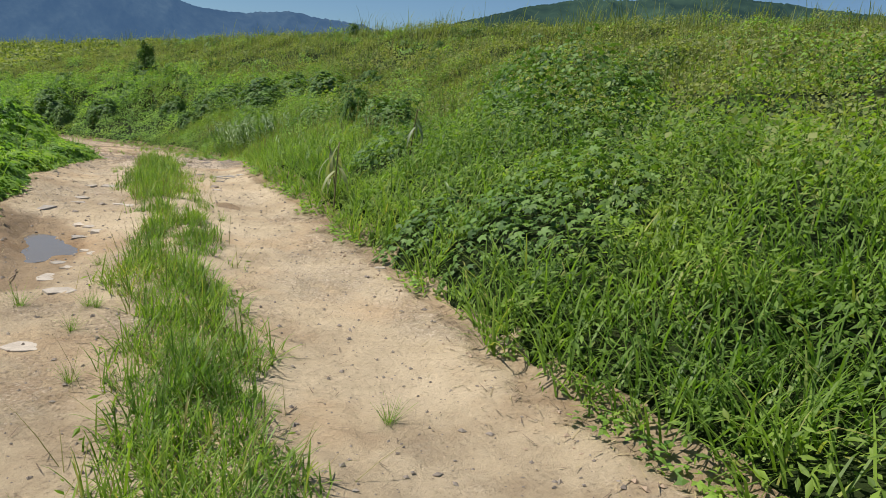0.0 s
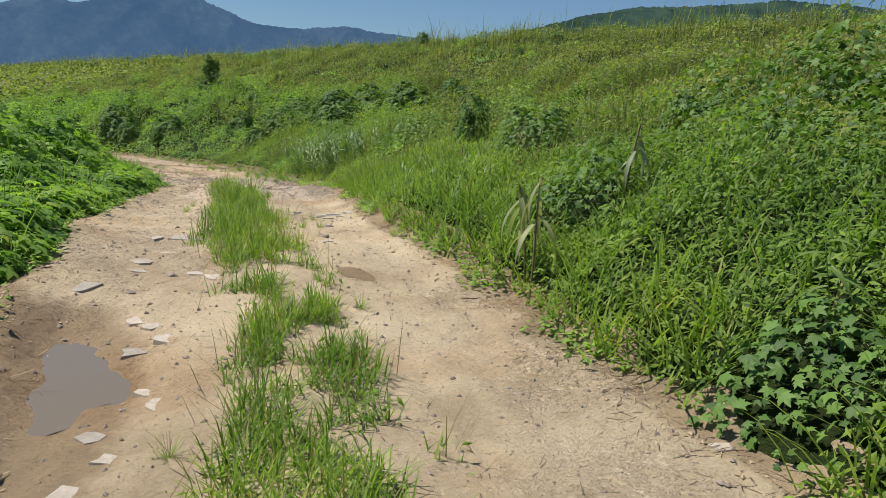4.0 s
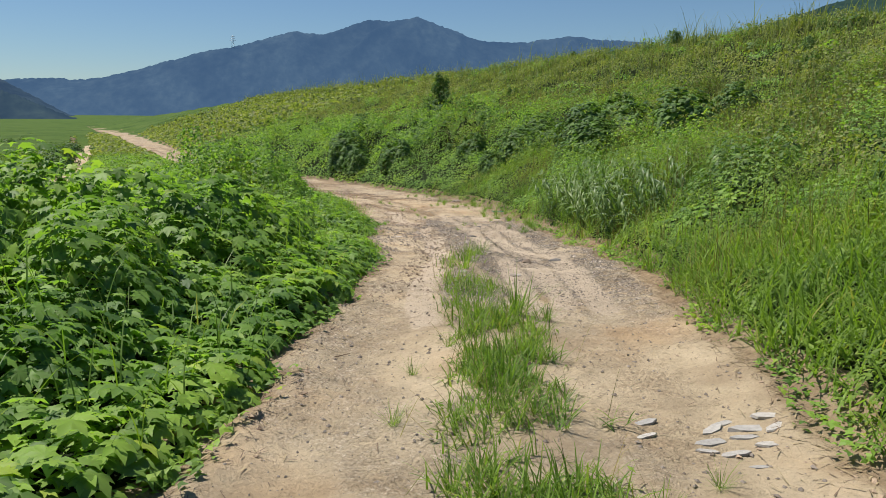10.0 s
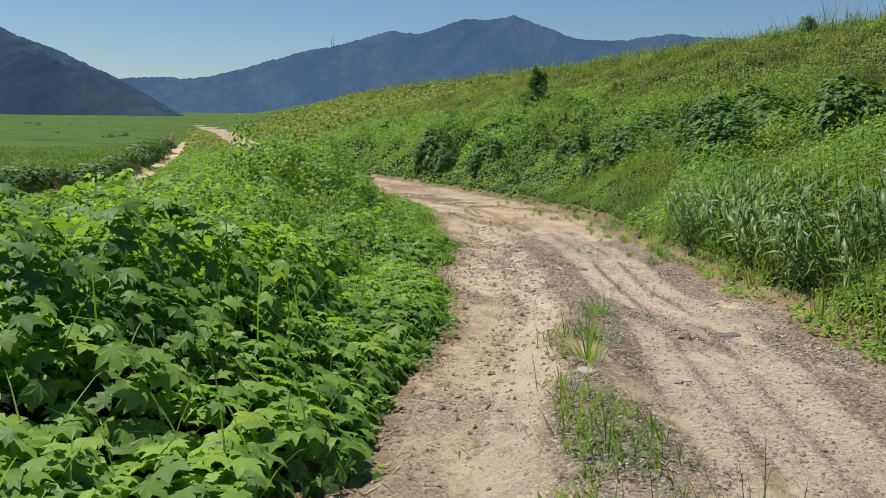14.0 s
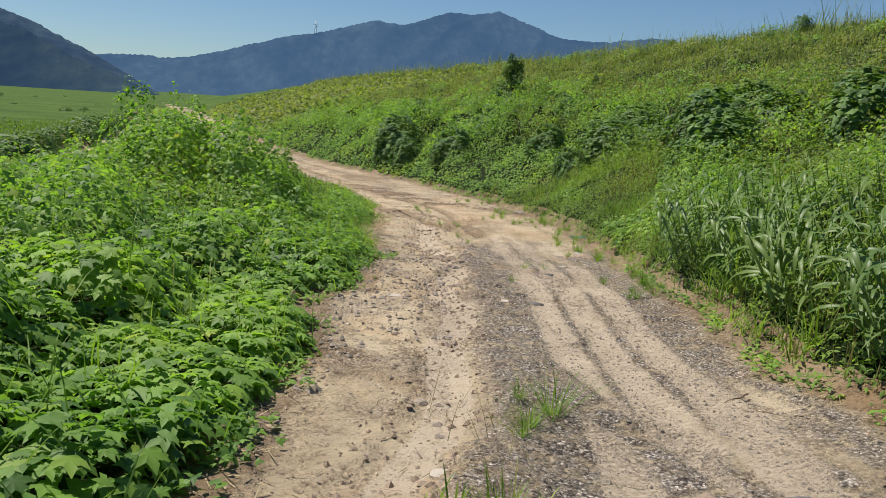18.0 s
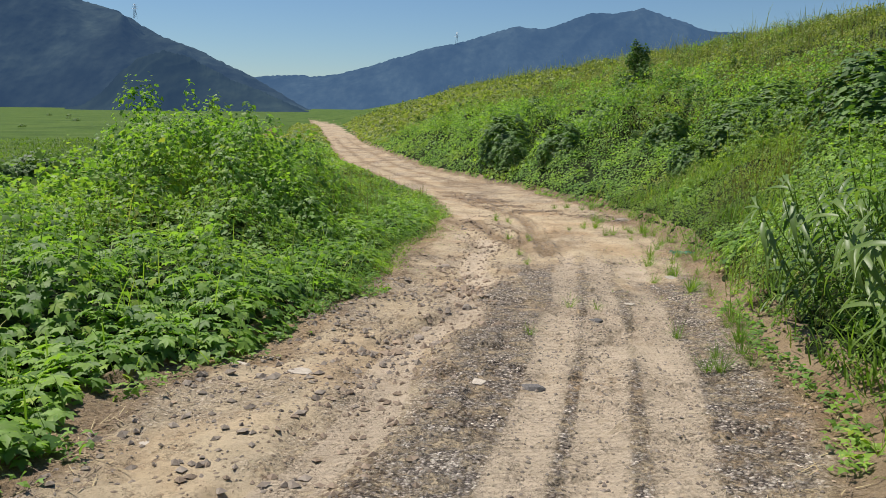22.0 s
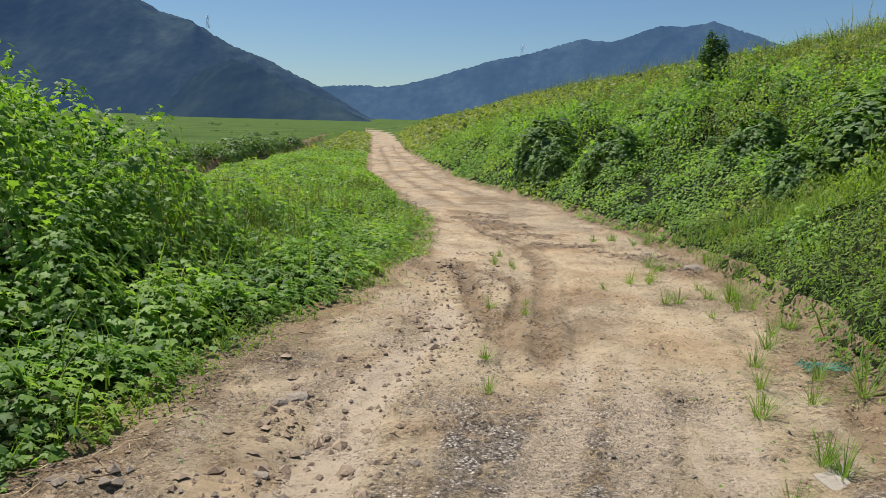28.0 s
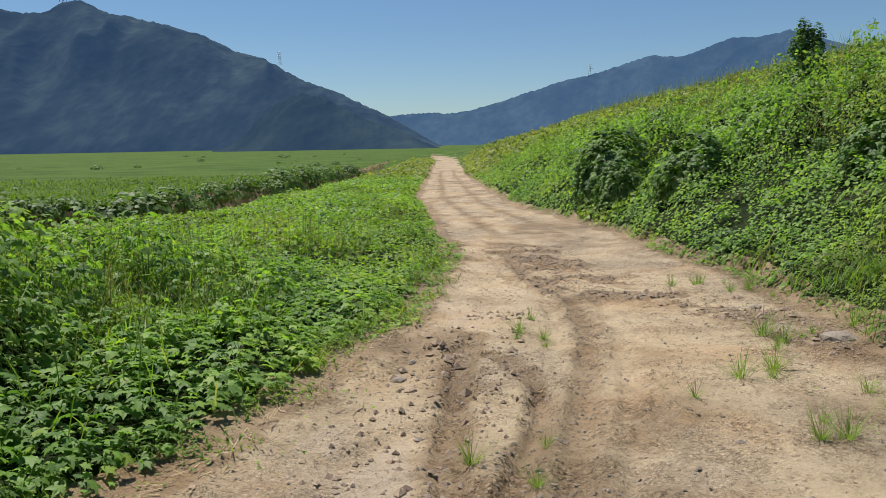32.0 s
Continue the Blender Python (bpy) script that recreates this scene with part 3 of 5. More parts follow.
BLADE, BLADE_F = [(-0.5, 0, 0), (0.5, 0, 0), (-0.42, 0.45, 0.03), (0.42, 0.45, 0.03), (-0.26, 0.8, 0.16), (0.26, 0.8, 0.16), (0, 1.0, 0.36)], [(0, 1, 3), (0, 3, 2), (2, 3, 5), (2, 5, 4), (4, 5, 6)]


def unit(rs, n):
    v = rs.normal(size=(n, 3))
    return v / np.linalg.norm(v, axis=1, keepdims=True)


def surface_normal(x, y, f, e=0.12):
    nx, ny = (f(x - e, y) - f(x + e, y)) / (2 * e), (f(x, y - e) - f(x, y + e)) / (2 * e)
    n = np.stack([nx, ny, np.ones_like(nx)], 1)
    return n / np.linalg.norm(n, axis=1, keepdims=True)


def top(x, y):
    return terrain(x, y) + canopy(x, y)


# ---- large structure: ground, road, shade-dark undergrowth sheet, far hills ----
def axis(fine_a, fine_b, step, ends, grow=1.25):
    mid = list(np.arange(fine_a, fine_b + 1e-6, step))
    lo, hi, s = [fine_a], [fine_b], step
    while lo[-1] > ends[0]:
        s *= grow
        lo.append(lo[-1] - s)
    s = step
    while hi[-1] < ends[1]:
        s *= grow
        hi.append(hi[-1] + s)
    return np.array(lo[:0:-1] + mid + hi[1:])


def bedded(x, y):
    """The ground, let down a little under the shoulders of the track."""
    return terrain(x, y) - 0.08 * (1 - sstep(np.maximum(x - xr(y), xl(y) - x), 0.5, 1.1)) * (y < 60)


ground = new("ground", grid_mesh("ground", axis(-12, 45, 0.48, (-3500, 3500)), axis(-45, 70, 0.56, (-3500, 4000)), bedded, M_TURF))
tagged(ground, "green weedy ground rising into a grassy embankment beside a flat field", "ground", kind="structure")


def build_road():
    ys = np.concatenate([np.arange(-40, 12, 0.046), np.arange(12, 45, 0.2), np.arange(45, 260, 1.0)])
    us = np.linspace(0, 1, 150)
    l, r = xl(ys) - 0.56, xr(ys) + 0.56
    gx = l[:, None] + (r - l)[:, None] * us[None]
    gy = np.repeat(ys[:, None], len(us), 1)
    z = road_z(gx, gy)
    i = np.arange(gx.size).reshape(gx.shape)
    faces = np.stack([i[:-1, :-1], i[:-1, 1:], i[1:, 1:], i[1:, :-1]], -1).reshape(-1, 4)
    me = mesh_of("road", np.stack([gx, gy, z], -1), faces, M_SOIL, True)
    w = (gx - xl(gy)) / (xr(gy) - xl(gy))
    q = lane_at(gx, gy)
    side = gx - gully_x(gy)
    dry = sstep(gy, -20.5, -16)
    zone = dry * (1 - sstep(gy + 0.8 * (fbm(gx * 1.5, gy * 0.5) - 0.5), -4.2, -2.7)) * sstep(side, 0.12, 0.42) * (1 - sstep(w, 0.93, 1.0))
    lane = np.exp(-(((q - 0.56) / 0.045) ** 6)) + np.exp(-(((q - 0.67) / 0.045) ** 6)) + 0.85 * np.exp(-(((q - 0.79) / 0.05) ** 6))
    lane = np.clip(lane, 0, 1) * dry * (1 - sstep(gy, -2.5, -1.0)) * (1 - 0.5 * sstep(gy, -8.5, -5.5))
    g = 0.25 * sstep(fbm(gx * 1.2, gy * 0.7), 0.47, 0.7) + 0.95 * zone * sstep(fbm(gx * 2.2, gy * 0.45 + 7), 0.26, 0.46)
    g = g + 0.35 * dry * (1 - sstep(gy, -3, -1)) * sstep(fbm(gx * 2.5 + 3, gy * 1.4), 0.45, 0.65) * (side < 0)
    streak = fbm(gx * 5.0 + 2, gy * 0.35, 2)
    g = g * (1 - 0.88 * lane * sstep(streak, 0.22, 0.42)) + 0.35 * sstep(gy, 7, 10) * sstep(fbm(gx * 1.6, gy * 0.35 + 4), 0.42, 0.62)
    runnel, loop, rut = (np.exp(-((wander(gx, gy, p, k) / r) ** 2)) for p, k, r in ((RUNNEL, 0.22, 0.13), (LOOP, 0.22, 0.11), (RUT, 0.1, 0.14)))
    band = np.exp(-((wander(gx, gy, MUD_BAND, 0.7) / 0.5) ** 2)) * sstep(fbm(gx * 2.4, gy * 2.4), 0.36, 0.52)
    floor = dry * sstep(side, -0.2, -0.12) * (1 - sstep(side, 0.08, 0.24)) * (1 - sstep(gy, -1.5, 0.5))
    sandy = sstep(gy, -4.5, -2.8) * (1 - sstep(gy, 3.5, 6)) * (1 - sstep(side, -0.15, 0.05))
    ln = lane * sstep(streak, 0.10, 0.32) + 0.35 * sstep(fbm(gx * 0.9 + 21, gy * 0.5), 0.55, 0.68) + 0.75 * floor + 0.12 * sandy
    ln = np.clip(ln - band - runnel, 0, 1) * (1 - sstep(gy, 20, 30))
    loose = 0.05 + 0.80 * dry - 0.22 * sstep(gy, -4, -2.5) + 0.4 * sstep(fbm(gx * 1.1 + 2, gy * 0.8), 0.55, 0.68) + 0.8 * band + 0.4 * (runnel + rut + loop) - 0.6 * floor - 0.25 * sandy
    hollow = np.exp(-((wander(gx, gy, HOLLOW, 0.3) / 0.46) ** 2))
    wet = np.maximum(0.85 * hollow, 1.1 * np.exp(-((np.hypot((gx - 6.31) / 0.13, (gy + 24.77) / 0.27)) ** 4)))
    edge = np.minimum(gx - xl(gy), xr(gy) - gx)
    wet = wet + 0.5 * (1 - sstep(edge, -0.05, 0.26)) + 0.6 * band + 0.32 * (runnel + loop) + 0.22 * rut + 0.16 * sstep(fbm(gx * 0.8 + 5, gy * 0.5), 0.55, 0.75) + 0.05 * sstep(gy, 9, 14) + 0.10 * sstep(gy, -20, -15) + 0.12 * sstep(gy, -12, -9) + 0.12 * sstep(gy, -8, -5)
    wet = wet + 0.16 * sstep(gy, 12, 16) * (1 - sstep(gy, 70, 90)) * (np.exp(-(((q - 0.3) / 0.05) ** 2)) + np.exp(-(((q - 0.68) / 0.05) ** 2)))
    for name, value in (("tread", lane), ("crumbs", loose), ("lane", ln), ("gravel", g), ("wet", wet)):
        a = me.attributes.new(name, "FLOAT", "POINT")
        a.data.foreach_set("value", np.clip(value, 0, 1).ravel().astype(np.float32))
    tagged(new("road", me), "pale sandy dirt track with wheel ruts, gravel and wet patches", "dirt road", kind="structure")


build_road()


# dark sheet under the leaves, standing for the shade in their gaps
def build_under_shade():
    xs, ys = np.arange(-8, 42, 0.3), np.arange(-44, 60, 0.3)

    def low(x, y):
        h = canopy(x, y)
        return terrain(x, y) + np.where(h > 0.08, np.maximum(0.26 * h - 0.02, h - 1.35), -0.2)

    tagged(new("undergrowth", grid_mesh("undergrowth", xs, ys, low, M_UNDER_SHADE)), "sheet below the weeds, tangled undergrowth darkened as the shade between leaves", "undergrowth", kind="stuff")


build_under_shade()


def build_ditch():
    """The sandy bed of the ditch beyond the weeds."""
    ys, vs = np.arange(18, 120, 0.25), np.linspace(-1.55, 0.85, 13)
    gy = np.repeat(ys[:, None], len(vs), 1)
    gx = xl(gy) - ditch_at(gy) + vs[None] + 0.25 * (fbm(gy * 1.3, vs[None] + 0 * gy) - 0.5)
    i = np.arange(gx.size).reshape(gx.shape)
    f = np.stack([i[:-1, :-1], i[:-1, 1:], i[1:, 1:], i[1:, :-1]], -1).reshape(-1, 4)
    z = terrain(gx, gy) + 0.09 + 0.16 * (fbm(gx * 1.6, gy * 1.6) - 0.5)
    me = mesh_of("ditch_bed", np.stack([gx, gy, z], -1), f, M_SOIL, True)
    a = me.attributes.new("wet", "FLOAT", "POINT")
    a.data.foreach_set("value", np.clip(0.25 + 0.75 * (vs[None] + 0 * gy < -0.7), 0, 1).ravel().astype(np.float32))
    tagged(new("ditch_bed", me), "pale sandy bed of a shallow ditch", "ditch", kind="structure")


build_ditch()


def make_hill(name, lit, haze_glow, grain):
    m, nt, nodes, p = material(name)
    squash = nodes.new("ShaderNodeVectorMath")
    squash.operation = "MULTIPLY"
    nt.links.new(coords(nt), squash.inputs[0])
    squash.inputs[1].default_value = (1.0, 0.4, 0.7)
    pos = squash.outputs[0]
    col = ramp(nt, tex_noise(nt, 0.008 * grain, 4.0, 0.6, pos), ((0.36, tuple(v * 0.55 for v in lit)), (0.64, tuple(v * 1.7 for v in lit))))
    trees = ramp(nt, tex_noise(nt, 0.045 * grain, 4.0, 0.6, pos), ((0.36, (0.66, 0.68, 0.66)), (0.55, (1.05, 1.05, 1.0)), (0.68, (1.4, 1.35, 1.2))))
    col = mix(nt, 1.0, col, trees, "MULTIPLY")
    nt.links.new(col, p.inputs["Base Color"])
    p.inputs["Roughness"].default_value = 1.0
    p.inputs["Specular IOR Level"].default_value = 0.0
    # distance haze added as a faint blue glow of the slope itself
    p.inputs["Emission Color"].default_value = (*haze_glow, 1)
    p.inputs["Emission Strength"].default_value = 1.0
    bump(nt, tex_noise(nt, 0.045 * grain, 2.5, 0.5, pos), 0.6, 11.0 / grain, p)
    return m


def hill(name, label, az, el, near, far, lit, haze_glow, seed, relief=0.2, grain=1.0, eye=(8.0, -15.0, 2.0)):
    """A wooded ridge seen far off: slanting spurs and hollows from its foot up to the ridge line, and a little down behind."""
    a = np.linspace(az[0], az[-1], 420)
    e = np.interp(a, az, el)
    k = np.array([1, 2, 3, 2, 1]) / 9
    e[2:-2] = np.convolve(e, k, "valid")
    e = np.maximum(e + 0.10 * (fbm(a * 2.2 + seed, a * 0 + seed, 2) - 0.5), -0.3)
    crowns = 0.16 * (fbm(a * 11 + seed, a * 0 + 3, 3) - 0.5)
    t = np.linspace(0, 1.25, 80)
    ra = np.radians(a)
    ridge = np.tan(np.radians(e)) * far
    d = near + (far - near) * t[None] + 0 * a[:, None]
    prof = np.where(t < 1, np.clip(t, 0, 1) ** 0.85, 1 - 0.9 * (t - 1))
    tt, aa = t[None] + 0 * a[:, None], a[:, None] + 0 * t[None]
    warp = 2.2 * (fbm(aa * 0.16 + seed, tt * 1.1, 3) - 0.5)
    spur = 1 - 2 * np.abs(2 * vnoise(aa * 0.16 + tt * 1.3 + warp + seed, tt * 0.5 + seed) - 1)
    rib = 1 - 2 * np.abs(2 * vnoise(aa * 0.42 - tt * 1.9 + 1.6 * warp + seed, tt * 1.1) - 1)
    fold = spur + 0.5 * rib + 0.45 * (fbm(aa * 1.3, tt * 5 + seed, 3) - 0.5)
    z = ridge[:, None] * prof[None] * (1 + relief * fold * np.sin(np.clip(t, 0, 1) ** 0.8 * math.pi)[None] ** 0.7) - 8 * (1 - np.clip(t, 0, 1))[None]
    z = np.where(tt < 0.99, np.minimum(z, np.tan(np.radians(e))[:, None] * d * 0.985), z)
    z = z + (np.tan(np.radians(crowns)) * far)[:, None] * np.clip(tt, 0, 1) ** 14
    x, y = eye[0] + d * np.sin(ra)[:, None], eye[1] + d * np.cos(ra)[:, None]
    i = np.arange(d.size).reshape(d.shape)
    f = np.stack([i[:-1, :-1], i[1:, :-1], i[1:, 1:], i[:-1, 1:]], -1).reshape(-1, 4)
    ob = new(name, mesh_of(name, np.stack([x, y, z + eye[2]], -1), f, make_hill(name, lit, haze_glow, grain), True))
    tagged(ob, label, "mountain", kind="structure")


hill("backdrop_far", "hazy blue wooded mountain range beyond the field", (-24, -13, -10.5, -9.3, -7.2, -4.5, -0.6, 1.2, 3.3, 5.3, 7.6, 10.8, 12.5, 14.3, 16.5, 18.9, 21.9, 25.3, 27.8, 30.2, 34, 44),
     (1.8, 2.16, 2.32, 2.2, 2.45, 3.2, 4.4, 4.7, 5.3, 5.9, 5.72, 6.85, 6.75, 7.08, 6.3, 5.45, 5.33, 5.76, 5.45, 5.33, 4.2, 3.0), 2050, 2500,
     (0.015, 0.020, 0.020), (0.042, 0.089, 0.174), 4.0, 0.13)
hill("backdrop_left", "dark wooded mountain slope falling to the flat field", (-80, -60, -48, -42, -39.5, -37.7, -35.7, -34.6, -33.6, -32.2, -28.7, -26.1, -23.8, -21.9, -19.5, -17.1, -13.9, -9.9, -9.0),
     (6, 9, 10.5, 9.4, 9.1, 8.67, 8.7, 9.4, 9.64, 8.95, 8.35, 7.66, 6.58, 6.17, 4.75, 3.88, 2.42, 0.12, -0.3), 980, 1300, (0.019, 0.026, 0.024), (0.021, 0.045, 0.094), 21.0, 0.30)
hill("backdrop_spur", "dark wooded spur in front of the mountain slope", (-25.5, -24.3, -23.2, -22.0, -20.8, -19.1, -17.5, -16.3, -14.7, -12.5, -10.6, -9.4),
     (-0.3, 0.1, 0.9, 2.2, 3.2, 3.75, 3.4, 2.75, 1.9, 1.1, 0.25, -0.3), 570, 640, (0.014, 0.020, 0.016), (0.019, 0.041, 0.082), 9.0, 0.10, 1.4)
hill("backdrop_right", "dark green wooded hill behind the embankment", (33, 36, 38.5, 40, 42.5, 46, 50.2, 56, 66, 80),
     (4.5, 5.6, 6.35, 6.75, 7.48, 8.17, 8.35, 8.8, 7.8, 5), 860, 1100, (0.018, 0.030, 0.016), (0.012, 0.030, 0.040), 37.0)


# ---- vegetation in masses ----
def near_path(x, y):
    return np.hypot(x - np.interp(y, (-34, -24, -16, -9, -4, 4), (2.7, 4.9, 8.2, 10.4, 11.3, 11.4)), np.maximum(0, y - 1.5) + np.maximum(0, -34 - y))


def spread(rs, x0, x1, y0, y1, per):
    n = int((x1 - x0) * (y1 - y0) * per)
    return rs.uniform(x0, x1, n), rs.uniform(y0, y1, n)


def heaped(x, y):
    """False in the creases between the heaps on the bank, where the leaves thin out to show the shade-dark sheet."""
    return (x < xr(y)) | (billow(x * 0.95 + 40, y * 0.95) + 0.25 * (fbm(x * 3, y * 3) - 0.5) > 0.44)


def kind_of(x, y):
    """0: broad lobed vines, 1: small-leaved weeds, 2: grass, 3: the open field, 4: vine-smothered bushes."""
    dr, dl = x - xr(y), xl(y) - x
    n = fbm(x * 0.5 + 60, y * 0.5)
    m = fbm(x * 0.9 - 20, y * 0.9 + 13)
    right = np.where(y < -19, np.where((n > 0.47) & (y < -24.0 - 2.5 * m), 0, np.where(m > 0.46, 1, 2)), np.where(y < 6, np.where(n > 0.62, 0, np.where(m > 0.36, 1, 2)), np.where((dr < 9) & (n > 0.36), 0, 1)))
    right = np.where(dr > 9.5 + 5 * (m - 0.5), np.where(n > 0.66, 0, np.where(m > 0.42, 1, 2)), right)
    right = np.where((dr < 0.5) & (y > -22) & (y < 8), np.where(m > 0.46, 1, 2), right)
    right = np.where((y < -28.6 - m) & (dr < 1.6), 2, right)
    right = np.where((y > -8) & (y < 6) & (dr < 3), np.where(n > 0.60, 0, np.where(m > 0.62, 2, 1)), right)
    right = np.where((y < -19) & (dr < 8), np.where(m > 0.43, 1, 2), right)
    for cx, cy, cr, ch in CLUMPS:
        right = np.where(np.hypot(x - cx, y - cy) < cr * (0.75 + 0.8 * m), 4, right)
    left = np.where(n > 0.05 + 0.36 * sstep(y, -9, -4) + 0.05 * sstep(y, -3, 1), 0, np.where(m > 0.56, 2, 1))
    left = np.where((dl > 7) | (y > 12), np.where(n > 0.46, 0, np.where(m > 0.5, 2, 1)), left)
    left = np.where((dl > ditch_at(y) + 1.3) & (y > 6), 3, left)
    return np.where(dr > 0, right, left)


def foliage(name, label, rs, x, y, size, shape, mat, kinds, depth=0.35, tilt=0.6, category="weeds", thin=None):
    h = canopy(x, y)
    k = kind_of(x, y)
    keep = (h > 0.06) & np.isin(k, kinds)
    if thin is not None:
        keep &= thin(x, y)
    x, y, h = x[keep], y[keep], h[keep]
    n = len(x)
    lift = 1 - depth * rs.uniform(0, 1, n) ** 1.6
    z = terrain(x, y) + h * lift + rs.normal(0, 0.035, n)
    nrm = surface_normal(x, y, top, 0.15)
    nrm = nrm + np.array([-0.12, 0.10, 0.42]) + tilt * unit(rs, n)
    fwd = np.cross(nrm, unit(rs, n))
    fwd[:, 2] -= 0.18 * np.linalg.norm(fwd, axis=1)
    s = size * rs.uniform(0.55, 1.25, n) * (np.where(x > xr(y), 0.60 + 0.10 * sstep(y, -20, -10), 1.10 - 0.14 * sstep(y, -17.5, -13) - 0.30 * sstep(y, -10, -6)) if category == "vines" and size < 0.124 else 1.0)
    v, f = scatter(*shape, np.stack([x, y, z], 1), fwd, nrm, s)
    return tagged(new(name, mesh_of(name, v, f, mat, True)), label, category, kind="stuff"), n


def blades(name, label, rs, x, y, tall, wide, mat, kinds=None, lean=0.35, category="grass", droop=0.3, base=None, frac=1.0):
    if kinds is not None:
        h = canopy(x, y)
        keep = (h > 0.05) & np.isin(kind_of(x, y), kinds)
        x, y, h = x[keep], y[keep], h[keep]
        z = terrain(x, y) + h * 0.45 * frac
        t = np.minimum(tall, 0.25 + 0.9 * h) * rs.uniform(0.6, 1.25, len(x))
    else:
        z = base(x, y) if base is not None else ground_z(x, y)
        t = tall * rs.uniform(0.45, 1.2, len(x))
    n = len(x)
    ang = rs.uniform(0, 2 * math.pi, n)
    out = np.stack([np.cos(ang), np.sin(ang), 0 * ang], 1)
    fwd = out * (lean * rs.uniform(0.1, 1.3, n))[:, None] + np.array([0, 0, 1.0])
    v, f = scatter(BLADE, BLADE_F, np.stack([x, y, z], 1), fwd, -out, np.stack([wide * rs.uniform(0.7, 1.3, n), t, -t * droop * rs.uniform(0.6, 2.2, n)], 1))
    return tagged(new(name, mesh_of(name, v, f, mat)), label, category, kind="stuff")


rs = np.random.RandomState(11)
# the bands next to the road, left and right, then the slopes, then the distance
x, y = spread(rs, -4, 24, -39, 14, 400)
d = near_path(x, y)
sel = (d < 3.5) | ((d < 4.6) & (x < xl(y)) & (rs.uniform(0, 1, len(d)) < 0.85))
foliage("hop_vines", "dense mass of broad five-lobed green hop leaves along the track", rs, x[sel], y[sel], 0.1235, (PALM, PALM_F), M_HOP, (0,), 0.6, 0.4, "vines")
sel = (d >= np.where(x < xl(y), 4.5, 3.4)) & (d < 7.6) & (rs.uniform(0, 1, len(d)) < 0.8)
foliage("hop_vines", "broad green hop leaves heaped in mounds beside the track", rs, x[sel], y[sel], 0.122, (TRI, TRI_F), M_HOP, (0,), 0.65, 0.6, "vines")
x, y = spread(rs, -4, 24, -39, 14, 640)
d = near_path(x, y)
sel = d < 5.2
foliage("roadside_weeds", "mixed small-leaved green weeds beside the track", rs, x[sel], y[sel], 0.075, (LANCE, LANCE_F), M_WEED, (1,), 0.7, 0.7)
sel = (d < 5.2) & (x > xr(y)) & (rs.uniform(0, 1, len(d)) < 0.35)
foliage("roadside_weeds", "small green weeds growing through the vines", rs, x[sel], y[sel], 0.08, (LANCE, LANCE_F), M_WEED, (0,), 0.5, 0.8)
sel = (d < 5.2) & (rs.uniform(0, 1, len(d)) < 0.75)
foliage("roadside_weeds", "small green weeds among the grass beside the track", rs, x[sel], y[sel], 0.065, (LANCE, LANCE_F), M_WEED, (2,), 0.7, 0.6)
x, y = spread(rs, 5, 15, -32, -13, 520)
foliage("bush_vines", "large dark green lobed leaves smothering the bushes on the bank", rs, x, y, 0.115, (PALM, PALM_F), M_TANGLE, (4,), 0.75, 0.55, "vines")
x, y = spread(rs, 2, 8.5, -4, 4, 420)
foliage("hop_vines", "tall heap of hop vines climbing over bushes", rs, x, y, 0.122, (LOBED, LOBED_F), M_HOP, (0, 1, 2), 0.7, 0.6, "vines")
x, y = spread(rs, -10, 32, -42, 30, 165)
d = near_path(x, y)
sel = (d >= 6.8) & (d < 15)
foliage("hop_vines", "hop vines sprawling in green mounds over the bank", rs, x[sel], y[sel], 0.112, (TRI4, TRI4_F), M_HOP, (0,), 0.6, 0.6, "vines", heaped)
sel = (d >= 5.0) & (d < 15) & (x < xl(y))
foliage("slope_weeds", "green weeds and grass beyond the vines", rs, x[sel], y[sel], 0.10, (DIAM, DIAM_F), M_WEED, (1, 2), 0.6, 0.9)
sel = (d >= 5.0) & (d < 15) & (x > xr(y)) & (fbm(x * 0.8 + 3, y * 0.8) > 0.53)
foliage("slope_weeds", "fresh green weeds on the embankment slope", rs, x[sel], y[sel], 0.09, (DIAM, DIAM_F), M_WEED, (1, 2), 0.6, 0.9)
x, y = spread(rs, 6, 32, -42, 30, 250)
d = near_path(x, y)
sel = (d >= 4.6) & (d < 15) & (x > xr(y)) & ((fbm(x * 0.8 + 3, y * 0.8) <= 0.52) | (d > 11))
foliage("slope_weeds", "olive seeding weeds covering the embankment slope", rs, x[sel], y[sel], 0.078, (DIAM, DIAM_F), M_OLIVE, (1, 2), 0.7, 1.0)
x, y = spread(rs, -6, 24, 2, 34, 150)
d = near_path(x, y)
sel = (d >= 7.0) & (rs.uniform(0, 1, len(d)) < np.where(x > xr(y), 1.0, 0.6))
foliage("hop_vines", "dense green vines and weeds on both sides of the track", rs, x[sel], y[sel], 0.118, (DIAM, DIAM_F), M_HOP, (0, 1), 0.7, 0.7, "vines", heaped)
x, y = spread(rs, -12, 42, -42, 60, 85)
d = near_path(x, y)
sel = d >= 14.5
foliage("hop_vines", "distant green vine mounds on the embankment", rs, x[sel], y[sel], 0.14, (DIAM, DIAM_F), M_HOP, (0,), 0.5, 0.6, "vines", heaped)
sel = (d >= 14.5) & (x - xr(y) < 9)
foliage("slope_weeds", "distant green weeds and grass beside the track", rs, x[sel], y[sel], 0.15, (DIAM, DIAM_F), M_WEED, (1, 2), 0.6, 0.9)
sel = (d >= 14.5) & (x - xr(y) >= 9)
foliage("bank_weeds", "olive brown weeds on the upper embankment", rs, x[sel], y[sel], 0.13, (DIAM, DIAM_F), M_OLIVE, (1, 2), 0.8, 0.9)
